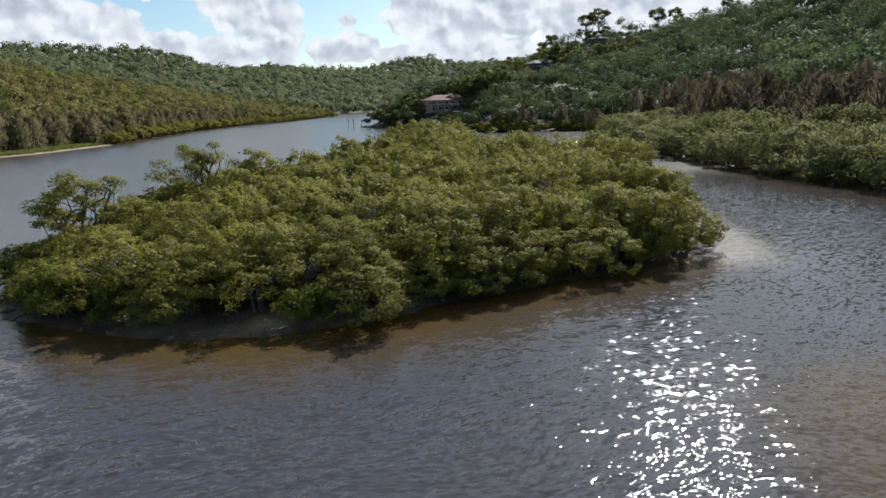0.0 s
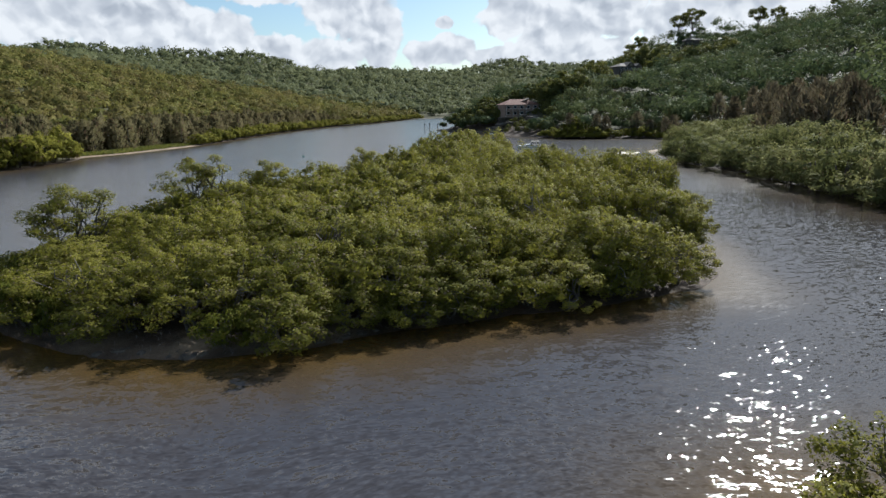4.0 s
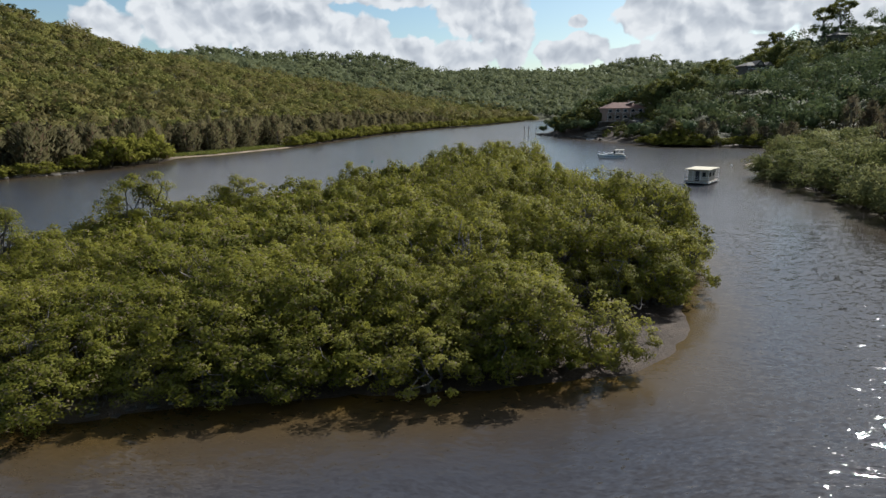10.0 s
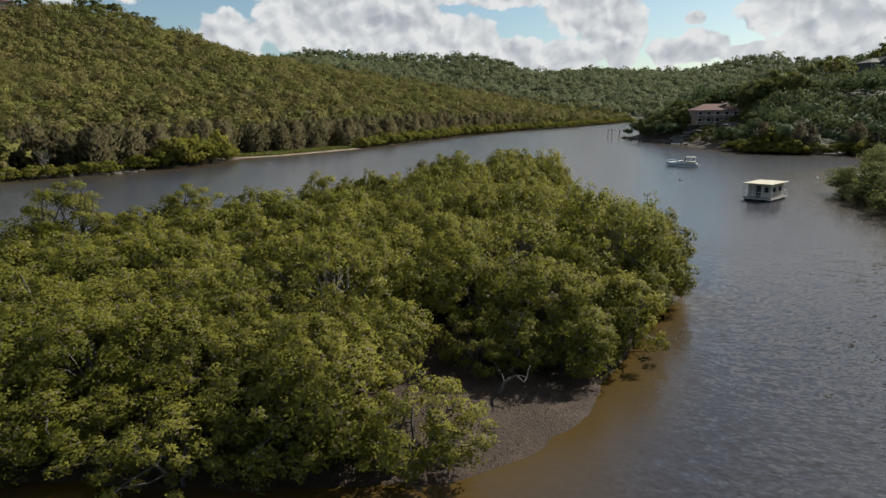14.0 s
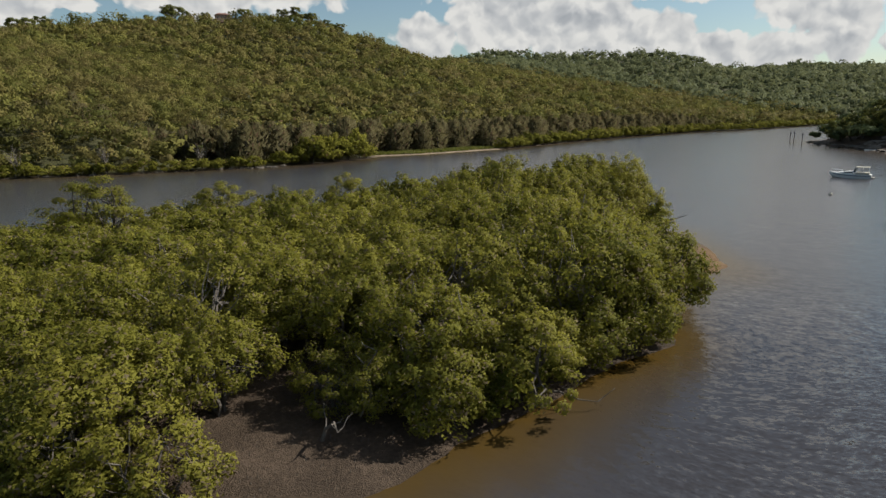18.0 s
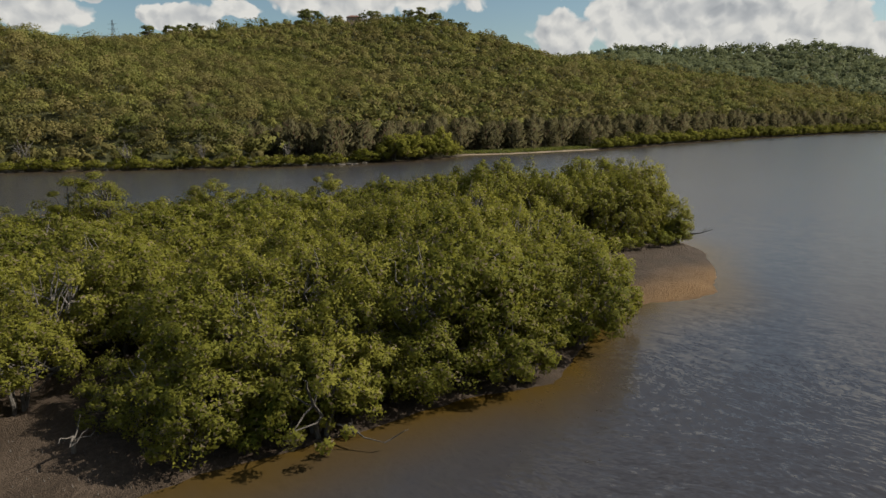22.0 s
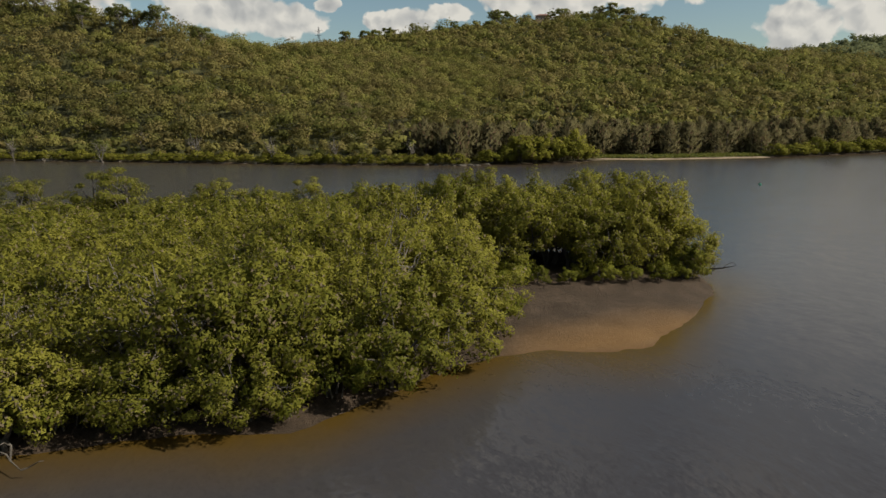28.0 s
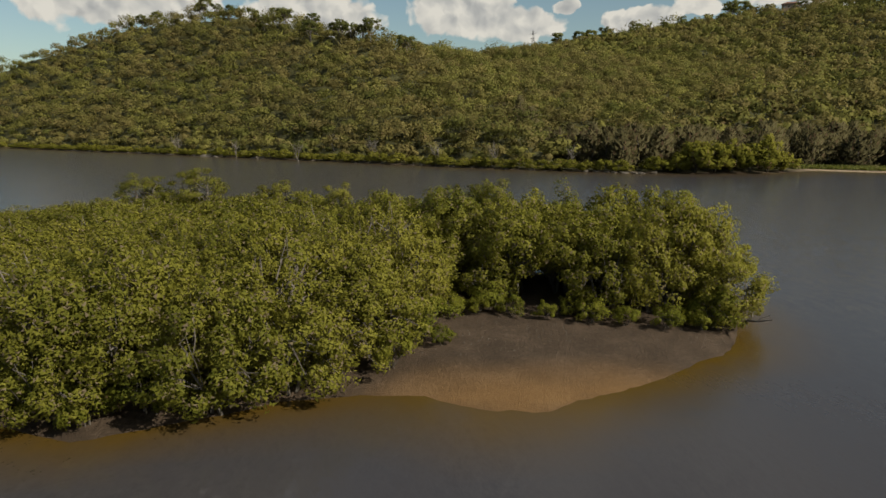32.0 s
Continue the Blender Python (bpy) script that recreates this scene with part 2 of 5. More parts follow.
BRICK_WALL = surface("rendered_wall", ((0.22, 0.15, 0.115), (0.28, 0.195, 0.15), (0.34, 0.245, 0.195)), 0.8, 0.85, 0.2, 14.0)
DARK_WALL = surface("dark_timber_wall", ((0.05, 0.045, 0.04), (0.09, 0.08, 0.07), (0.13, 0.12, 0.10)), 1.0, 0.8, 0.2, 14.0)
ROOF_TILE = surface("terracotta_roof", ((0.11, 0.052, 0.038), (0.15, 0.075, 0.054), (0.20, 0.105, 0.08)), 1.0, 0.85, 0.4, 8.0)
ROOF_GREY = surface("weathered_metal_roof", ((0.05, 0.043, 0.036), (0.08, 0.069, 0.058), (0.12, 0.104, 0.088)), 0.8, 0.85, 0.1, 10.0)
WHITE = surface("white_paint", ((0.62, 0.62, 0.60), (0.74, 0.74, 0.72), (0.80, 0.80, 0.78)), 1.5, 0.5, 0.05, 20.0)
CREAM = surface("cream_panel", ((0.34, 0.31, 0.25), (0.42, 0.385, 0.31), (0.50, 0.46, 0.38)), 1.2, 0.6, 0.05, 20.0)
ROOF_CREAM = surface("cream_roof_sheet", ((0.36, 0.31, 0.21), (0.44, 0.385, 0.27), (0.52, 0.46, 0.34)), 0.8, 0.6, 0.05, 12.0)
DARK = surface("dark_trim", ((0.02, 0.02, 0.022), (0.035, 0.035, 0.04), (0.06, 0.06, 0.06)), 2.0, 0.5, 0.1)
NAVY = surface("grey_blue_hull_stripe", ((0.10, 0.13, 0.17), (0.14, 0.17, 0.22), (0.18, 0.22, 0.27)), 2.0, 0.4, 0.05)
GREEN = surface("green_buoy_paint", ((0.02, 0.12, 0.08), (0.03, 0.18, 0.12), (0.05, 0.24, 0.17)), 2.0, 0.5, 0.05)
TIMBER = surface("weathered_timber", ((0.12, 0.10, 0.08), (0.22, 0.19, 0.16), (0.34, 0.31, 0.27)), 2.5, 0.85, 0.3)

m, n = material("window_glass")
p = n.add("ShaderNodeBsdfPrincipled", {"Base Color": (0.02, 0.025, 0.03, 1), "Roughness": 0.08, "Specular IOR Level": 0.6})
n.add("ShaderNodeOutputMaterial", {0: p.outputs[0]})
GLASS = m

# Ground: sand, mud and leaf litter by how far a place lies from the water, held in the "land" attribute.
m, n = material("river_ground")
where = n.add("ShaderNodeNewGeometry").outputs["Position"]
kind = n.attribute("land").outputs["Color"]
split = n.add("ShaderNodeSeparateColor", {0: kind})
coarse, fine = n.noise(where, 0.35, 5.0, 0.6), n.noise(where, 4.5, 5.0, 0.65)
grit = n.math("ADD", n.math("MULTIPLY", coarse, 0.5), n.math("MULTIPLY", fine, 0.5))
mud = n.ramp(grit, [(0.32, (0.030, 0.021, 0.014)), (0.5, (0.056, 0.039, 0.026)), (0.68, (0.105, 0.075, 0.053))])
sand = n.ramp(grit, [(0.22, (0.105, 0.058, 0.022)), (0.5, (0.155, 0.088, 0.035)), (0.78, (0.215, 0.128, 0.055))])
litter = n.ramp(grit, [(0.32, (0.032, 0.035, 0.014)), (0.5, (0.056, 0.056, 0.022)), (0.68, (0.088, 0.082, 0.038))])
pale = n.ramp(grit, [(0.32, (0.24, 0.175, 0.11)), (0.5, (0.34, 0.26, 0.175)), (0.68, (0.44, 0.355, 0.25))])
base = n.mix(split.outputs[0], litter, mud)
base = n.mix(split.outputs[1], base, sand)
base = n.mix(split.outputs[2], base, pale)
relief = n.add("ShaderNodeBump", {"Strength": 0.8, "Distance": 0.12, "Height": n.math("ADD", fine, n.noise(where, 17.0, 3.0))})
p = n.add("ShaderNodeBsdfPrincipled", {"Base Color": base, "Roughness": 0.75, "Normal": relief.outputs[0], "Specular IOR Level": 0.2})
n.add("ShaderNodeOutputMaterial", {0: p.outputs[0]})
GROUND = m

# Water: murky, with the sandy bed showing through where it is shallow, and wind ripples.
m, n = material("river_water")
where = n.add("ShaderNodeNewGeometry").outputs["Position"]
shallow = n.attribute("shallow").outputs["Fac"]
patchy = n.noise(where, 0.22, 3.0, 0.6)
amount = n.math("MULTIPLY", shallow, n.math("ADD", n.math("MULTIPLY", patchy, 0.8), 0.6), True)
base = n.mix(amount, (0.040, 0.038, 0.041, 1), (0.068, 0.041, 0.008, 1))
bend = n.add("ShaderNodeTexNoise", {"Scale": 0.05, "Detail": 2.0, "Vector": where})
warped = n.add("ShaderNodeVectorMath", {0: bend.outputs["Color"], 1: (9.0, 9.0, 0.0)})
warped.operation = "MULTIPLY"
moved = n.add("ShaderNodeVectorMath", {0: where, 1: warped.outputs[0]}).outputs[0]


def waves(turn, scale, along_crest, slope):
    """The lean of the water's surface under a train of ripples whose crests run at turn degrees."""
    at = n.add("ShaderNodeMapping", {0: moved, "Rotation": (0, 0, radians(-turn)), "Scale": (along_crest, 1.0, 1.0)}).outputs[0]
    made = n.add("ShaderNodeTexNoise", {"Vector": at, "Scale": scale, "Detail": 1.0, "Roughness": 0.5, "Distortion": 0.25})
    lean = n.add("ShaderNodeVectorMath", {0: made.outputs["Color"], 1: (0.5, 0.5, 0.5)})
    lean.operation = "SUBTRACT"
    lean = n.add("ShaderNodeVectorMath", {0: lean.outputs[0], 1: (0.45 * slope, slope, 0)})
    lean.operation = "MULTIPLY"
    back = n.add("ShaderNodeVectorRotate", {"Vector": lean.outputs[0], "Angle": radians(turn)})
    back.rotation_type = "Z_AXIS"
    return back.outputs[0]


def total(a, b):
    return n.add("ShaderNodeVectorMath", {0: a, 1: b}).outputs[0]


lean = total(total(waves(22, 2.3, 0.36, 0.80), waves(-24, 5.4, 0.5, 0.95)), waves(12, 10.0, 0.5, 0.75))
calm = n.ramp(n.noise(where, 0.018, 3.0, 0.55, 0.8), [(0.34, (0.62, 0.62, 0.62)), (0.60, (1, 1, 1))])
eased = n.add("ShaderNodeVectorMath", {0: lean})
eased.operation = "SCALE"
n.put(eased.inputs["Scale"], n.math("MULTIPLY", calm, n.attribute("wind").outputs["Fac"]))
tilted = n.add("ShaderNodeVectorMath", {0: total(eased.outputs[0], (0, 0, 1))})
tilted.operation = "NORMALIZE"
p = n.add("ShaderNodeBsdfPrincipled", {"Base Color": base, "Roughness": n.ramp(n.attribute("wind").outputs["Fac"], [(0.20, (0.22, 0.22, 0.22)), (0.50, (0.048, 0.048, 0.048))]), "IOR": 1.33, "Specular IOR Level": 0.5, "Normal": tilted.outputs[0]})
n.add("ShaderNodeOutputMaterial", {0: p.outputs[0]})
WATER = m

# ---------------------------------------------------------------- plan of the place
ISLAND = [(-7, 52), (-2.7, 47.8), (1.5, 45.1), (5, 43.5), (10, 42.6), (15.5, 43.5), (20.5, 45.3), (26, 46.4), (33, 47.7), (38, 49.1),
          (42.6, 50.8), (45.5, 53.4), (47.3, 57), (48.3, 61), (49.4, 65), (50.4, 69), (51.8, 74), (53.8, 78.5), (52.8, 82),
          (51.2, 87), (50.4, 92), (51.2, 95.5), (53.2, 98.5), (53.7, 101.5), (52.3, 105.5), (49.8, 110.8), (46.5, 116.3), (43.2, 118.8),
          (38.5, 121), (33, 120), (27.5, 113), (23.5, 106), (17, 97), (10, 90), (3, 84), (-2, 77), (-6, 69), (-9, 60)]
LEFT = [(-520, -420), (-284, -110), (-219, -26), (-170, 36), (-143, 71), (-117, 102), (-93, 131), (-76, 160), (-71, 178), (-69, 198), (-73.5, 213),
        (-64, 228), (-53, 266), (-48, 326), (-40, 400), (-20, 490), (10, 560), (54, 725), (130, 810), (280, 890), (520, 960), (2600, 1100),
        (2600, 3400), (-3000, 3400), (-3000, -420)]
RIGHT = [(140, -420), (112, -120), (96, -20), (86, 40), (82.5, 72), (83.5, 96), (86.5, 117), (85.5, 140), (88.5, 160), (93, 176), (108, 190), (121, 206),
         (122, 226), (113, 239), (101, 240), (90, 245), (80, 272), (71, 305), (58, 335), (50, 355), (56, 378), (90, 432), (150, 520),
         (260, 650), (450, 760), (2600, 800), (2600, -420)]
ISLET = [(29.2, 20.5), (31.5, 18.6), (36, 18), (41, 19.5), (42.5, 23), (39, 26), (34.5, 26.6), (30.8, 24.5)]

# Ridges: crest lines (x, y, height of the ground) of the wooded hills.
RIDGES = [
    [(-420, -260, 40), (-376, -153, 47), (-373, -114, 58), (-362, -62, 73), (-339, 5, 77), (-301, 50, 66), (-256, 92, 52), (-314, 150, 48)],
    [(-314, 150, 48), (-420, 235, 64), (-500, 330, 84), (-538, 440, 106), (-490, 500, 110), (-420, 535, 108), (-388, 566, 92), (-350, 650, 66), (-320, 760, 54)],
    [(-680, 600, 110), (-538, 440, 106)],
    [(-350, 650, 66), (-420, 1010, 92), (-500, 1110, 118), (-395, 1145, 108), (-195, 1200, 104), (-120, 1230, 74), (20, 1420, 84)],
    [(20, 1420, 84), (0, 1830, 98), (190, 1822, 92), (385, 1795, 124), (485, 1770, 108), (570, 1740, 106), (900, 1700, 120)],
    [(165, 425, 26), (210, 458, 44), (243, 456, 58), (288, 436, 56), (309, 388, 60), (325, 340, 64), (330, 270, 62), (300, 180, 52), (280, 60, 44), (290, -100, 40)],
]


def resample(loop, step):
    out = []
    for (x0, y0), (x1, y1) in zip(loop, loop[1:] + loop[:1]):
        k = max(1, int(math.hypot(x1 - x0, y1 - y0) / step))
        out += [(x0 + (x1 - x0) * i / k, y0 + (y1 - y0) * i / k) for i in range(k)]
    return out


def edge_distance(loop, x, y):
    """Distance to a closed shoreline: positive inside, negative outside."""
    x, y = np.asarray(x, float), np.asarray(y, float)
    best, inside = np.full(x.shape, 1e9), np.zeros(x.shape, bool)
    for (x0, y0), (x1, y1) in zip(loop, loop[1:] + loop[:1]):
        dx, dy = x1 - x0, y1 - y0
        t = np.clip(((x - x0) * dx + (y - y0) * dy) / (dx * dx + dy * dy), 0, 1)
        best = np.minimum(best, np.hypot(x - x0 - t * dx, y - y0 - t * dy))
        if dy:
            inside ^= ((y0 > y) != (y1 > y)) & (x < x0 + (y - y0) / dy * dx)
    return np.where(inside, best, -best)


def wobble(x, y, size, seed=0.0):
    """Cheap smooth irregularity, about -1 to 1."""
    a, b = x / size + seed, y / size - 1.7 * seed
    return (np.sin(a + 1.3 * np.sin(0.7 * b)) + np.sin(1.31 * b + 1.1 * np.sin(0.9 * a + 2)) + 0.6 * np.sin(2.3 * a + 1.9 * b)) / 2.6


def crest(x, y, shore, flat):
    """Height of the hills: rises from the shore to the crest lines."""
    top = np.zeros(x.shape)
    for ridge in RIDGES:
        near, high, share = np.full(x.shape, 1e9), np.zeros(x.shape), np.zeros(x.shape)
        for (x0, y0, z0), (x1, y1, z1) in zip(ridge, ridge[1:]):
            dx, dy = x1 - x0, y1 - y0
            t = np.clip(((x - x0) * dx + (y - y0) * dy) / (dx * dx + dy * dy), 0, 1)
            d = np.hypot(x - x0 - t * dx, y - y0 - t * dy)
            pull = (d + 3.0) ** -3.0
            high, share = high + pull * (z0 + t * (z1 - z0)), share + pull
            near = np.minimum(near, d)
        high = high / share
        inland = np.maximum(shore - flat, 0)
        top = np.maximum(top, high * (inland / (inland + near + 1e-3)) ** 1.15)
    return top


def ground_height(x, y):
    x, y = np.asarray(x, float), np.asarray(y, float)
    isle = edge_distance(ISLAND, x, y)
    left, right, islet = edge_distance(LEFT, x, y), edge_distance(RIGHT, x, y), edge_distance(ISLET, x, y)
    isle = isle + 0.5 * wobble(x, y, 1.7) * np.clip(np.abs(isle) / 2 + 0.3, 0, 1)
    z = np.maximum.reduce([isle, left, right, islet])
    low = np.where(z > 0, 0.55 * (1 - np.exp(-np.maximum(z, 0) / 4.0)), np.maximum(z * 0.12, -2.5))
    flat = np.where(left > 0, 34 + 26 * np.clip((y - 150) / 60, 0, 1) * np.clip((420 - y) / 120, 0, 1), 16.0)
    flat = np.where((left > 0) & (y < 150), 5.0, flat)
    flat = np.where((right > 0) & (y > 236), 5.0, flat)
    land = np.maximum(left, right)
    hills = np.where(land > 0, crest(x, y, np.maximum(land, 0), flat), 0)
    # steep rocky toe below the house on the point
    point = np.clip(1 - np.hypot(x - 104, y - 330) / 70, 0, 1) * np.clip(right / 14, 0, 1) * 7.0
    return low + hills + point + np.where(land > 30, 0.8 * wobble(x, y, 9), 0) + np.where(z > 0, 0.05 * wobble(x, y, 0.9, 4), 0)


def axis(fine0, fine1, step, mid0, mid1, mid, far0, far1):
    a = list(np.arange(fine0, fine1 + step / 2, step))
    k, v = mid, fine1
    while v < far1:
        k = mid if v < mid1 else k * 1.09
        v += k
        a.append(v)
    k, v = mid, fine0
    while v > far0:
        k = mid if v > mid0 else k * 1.09
        v -= k
        a.insert(0, v)
    return np.array(a)


def sheet(name, xs, ys, z, mat):
    gx, gy = np.meshgrid(xs, ys)
    gz = z(gx, gy) if z else np.zeros(gx.shape)
    nx, ny = len(xs), len(ys)
    at = np.stack([gx.ravel(), gy.ravel(), gz.ravel()], 1)
    i = (np.arange(ny - 1)[:, None] * nx + np.arange(nx - 1)[None]).ravel()
    faces = np.stack([i, i + 1, i + nx + 1, i + nx], 1)
    me = quads(name, at, faces, mat)
    return me, gx, gy, gz


def quads(name, at, faces, mat, smooth=True, turned=None):
    """A mesh from arrays; turned gives each corner its own shading normal."""
    me = bpy.data.meshes.new(name)
    me.vertices.add(len(at))
    me.vertices.foreach_set("co", at.astype(np.float32).ravel())
    k = faces.shape[1]
    me.loops.add(faces.size)
    me.loops.foreach_set("vertex_index", faces.astype(np.int32).ravel())
    me.polygons.add(len(faces))
    me.polygons.foreach_set("loop_start", np.arange(0, faces.size, k, dtype=np.int32))
    me.polygons.foreach_set("use_smooth", np.full(len(faces), smooth))
    me.materials.append(mat)
    me.update(calc_edges=True)
    if turned is not None:
        me.attributes.new("custom_normal", "FLOAT_VECTOR", "POINT").data.foreach_set("vector", turned.astype(np.float32).ravel())
        me.update()
    return me


def paint(me, name, rgb):
    att = me.color_attributes.new(name, "FLOAT_COLOR", "POINT")
    att.data.foreach_set("color", np.concatenate([rgb, np.ones((len(rgb), 1))], 1).astype(np.float32).ravel())


xs = axis(-14, 60, 0.9, -450, 345, 3.4, -2600, 2400)
ys = axis(38, 126, 0.9, -60, 520, 4.0, -420, 3300)
me, gx, gy, gz = sheet("ground", xs, ys, ground_height, GROUND)
left, right = edge_distance(LEFT, gx, gy), edge_distance(RIGHT, gx, gy)
any_isle = np.maximum(edge_distance(ISLAND, gx, gy), edge_distance(ISLET, gx, gy))
bank = np.maximum(left, right)
mud = np.clip(np.maximum(np.where(any_isle > -20, 1.0, 0), np.clip((np.where((right > 0) & (gy > 235), 16, 4) - bank) / 2, 0, 1)), 0, 1)
# the sandy end of the spit, and the dry pale ledge on the near shore
spit = np.clip(1.25 - np.hypot((gx - 50.3) / 3.6, (gy - 101.5) / 8.5) + 0.18 * wobble(gx, gy, 1.6), 0, 1)
spit = np.clip(spit * 1.7, 0, 1) * np.clip((gx - 46.9 + 0.7 * wobble(gx, gy, 2.2)) / 4.6, 0, 1)
beach = 0.85 * np.clip((2.3 - np.abs(left - 0.6)) / 1.2, 0, 1) * np.clip((gy - 207) / 5, 0, 1) * np.clip((272 - gy) / 6, 0, 1)
ledge = 0.8 * np.clip(1.3 - np.abs(any_isle - 1.8) / 1.6, 0, 1) * np.clip(1.3 - np.abs(gx - 10) / 14, 0, 1) * (gy < 50) * np.clip(0.5 + wobble(gx, gy, 1.1), 0, 1)
tip_r = 0.8 * np.clip((4 - np.abs(right)) / 2, 0, 1) * np.clip(1.2 - np.hypot(gx - 92, gy - 176) / 9, 0, 1)
paint(me, "land", np.stack([mud.ravel(), spit.ravel(), np.maximum.reduce([beach, ledge, tip_r]).ravel()], 1))
tagged(new("ground", me), "mud, sand and leaf litter of banks, island and hills", "ground", kind="structure")

xs = axis(-14, 66, 1.6, -110, 130, 5.0, -2600, 2400)
ys = axis(34, 128, 1.6, -60, 420, 6.0, -420, 1500)
me, gx, gy, gz = sheet("water", xs, ys, None, WATER)
isle = np.maximum(edge_distance(ISLAND, gx, gy), edge_distance(ISLET, gx, gy))
bank = np.maximum(edge_distance(LEFT, gx, gy), edge_distance(RIGHT, gx, gy))
reach = 5.0 + 2.2 * wobble(gx, gy, 6.0) + 3.0 * np.clip((54 - gy) / 6, 0, 1)
shallow = np.maximum(np.clip(1 + isle / reach, 0, 1) ** 1.2, 0.6 * np.clip(1 + bank / 14, 0, 1))
paint(me, "shallow", np.repeat(shallow.ravel()[:, None], 3, 1))
# how freely the wind reaches the water: calm along the lee shore and in the reaches behind the island
open_water = 0.20 + 0.80 * np.clip((66 + 40 * np.clip((gx - 46) / 8, 0, 1) + 8 * wobble(gx, gy, 14.0) - gy) / 44, 0, 1) * np.clip((gx + 30) / 35, 0, 1)
calm_reach = np.clip((gy - 72) / 14, 0, 1) * np.clip((150 - gy) / 22, 0, 1) * np.clip((gx - 36) / 8, 0, 1)
lee = np.clip(1 + isle / (11 + 10 * calm_reach), 0, 1) * np.clip((gx - 36) / 8, 0, 1)
wind = open_water * (1 - 0.45 * np.clip(1.5 * lee, 0, 1)) * (1 - 0.4 * shallow)
paint(me, "wind", np.repeat(wind.ravel()[:, None], 3, 1))
tagged(new("water", me), "murky tidal river with wind ripples and brown shallows", "river", kind="structure")

# ---------------------------------------------------------------- building blocks
rng = np.random.default_rng(7)


def part(name, bm, mat, parent, label=""):
    me = bpy.data.meshes.new(name)
    bm.to_mesh(me)
    bm.free()
    me.materials.append(mat)
    ob = new(name, me)
    ob.parent = parent
    if label:
        ob["label"] = label
    return ob


def mesh_part(name, me, parent, label=""):
    ob = new(name, me)
    ob.parent = parent
    if label:
        ob["label"] = label
    return ob


def leaves(centers, normals, length, width):
    """Pointed leaf sprays, one three-cornered blade each, lying across the given normals."""
    k = len(centers)
    spin = rng.normal(size=(k, 3))
    u = np.cross(normals, spin)
    u /= np.linalg.norm(u, axis=1, keepdims=True) + 1e-9
    v = np.cross(normals, u)
    v /= np.linalg.norm(v, axis=1, keepdims=True) + 1e-9
    a, b = (u * np.reshape(length, (-1, 1)) / 2), (v * np.reshape(width, (-1, 1)) / 2)
    at = np.stack([centers - a * 0.7 + b, centers - a - b, centers + a * 1.2 + b * 0.1], 1).reshape(-1, 3)
    return at, np.arange(3 * k).reshape(-1, 3)


def unit(v):
    return v / (np.linalg.norm(v, axis=-1, keepdims=True) + 1e-9)


def tube(bm, points, radii, sides=6):
    """A tapered, bent limb through the points."""
    rings = []
    for i, (p, r) in enumerate(zip(points, radii)):
        p = Vector(p)
        ahead = (Vector(points[min(i + 1, len(points) - 1)]) - Vector(points[max(i - 1, 0)])).normalized()
        side = ahead.orthogonal().normalized()
        up = ahead.cross(side)
        rings.append([bm.verts.new(p + r * (math.cos(6.2832 * j / sides) * side + math.sin(6.2832 * j / sides) * up)) for j in range(sides)])
    for a, b in zip(rings, rings[1:]):
        for j in range(sides):
            bm.faces.new((a[j], a[(j + 1) % sides], b[(j + 1) % sides], b[j]))
    bm.faces.new(rings[-1])
    bm.faces.new(rings[0][::-1])


def bent(start, end, sag, k=4):
    """Points of a crooked limb from start to end."""
    start, end = np.array(start, float), np.array(end, float)
    pts = [start + (end - start) * i / k for i in range(k + 1)]
    for p in pts[1:-1]:
        p += rng.normal(size=3) * sag
    return [tuple(p) for p in pts]


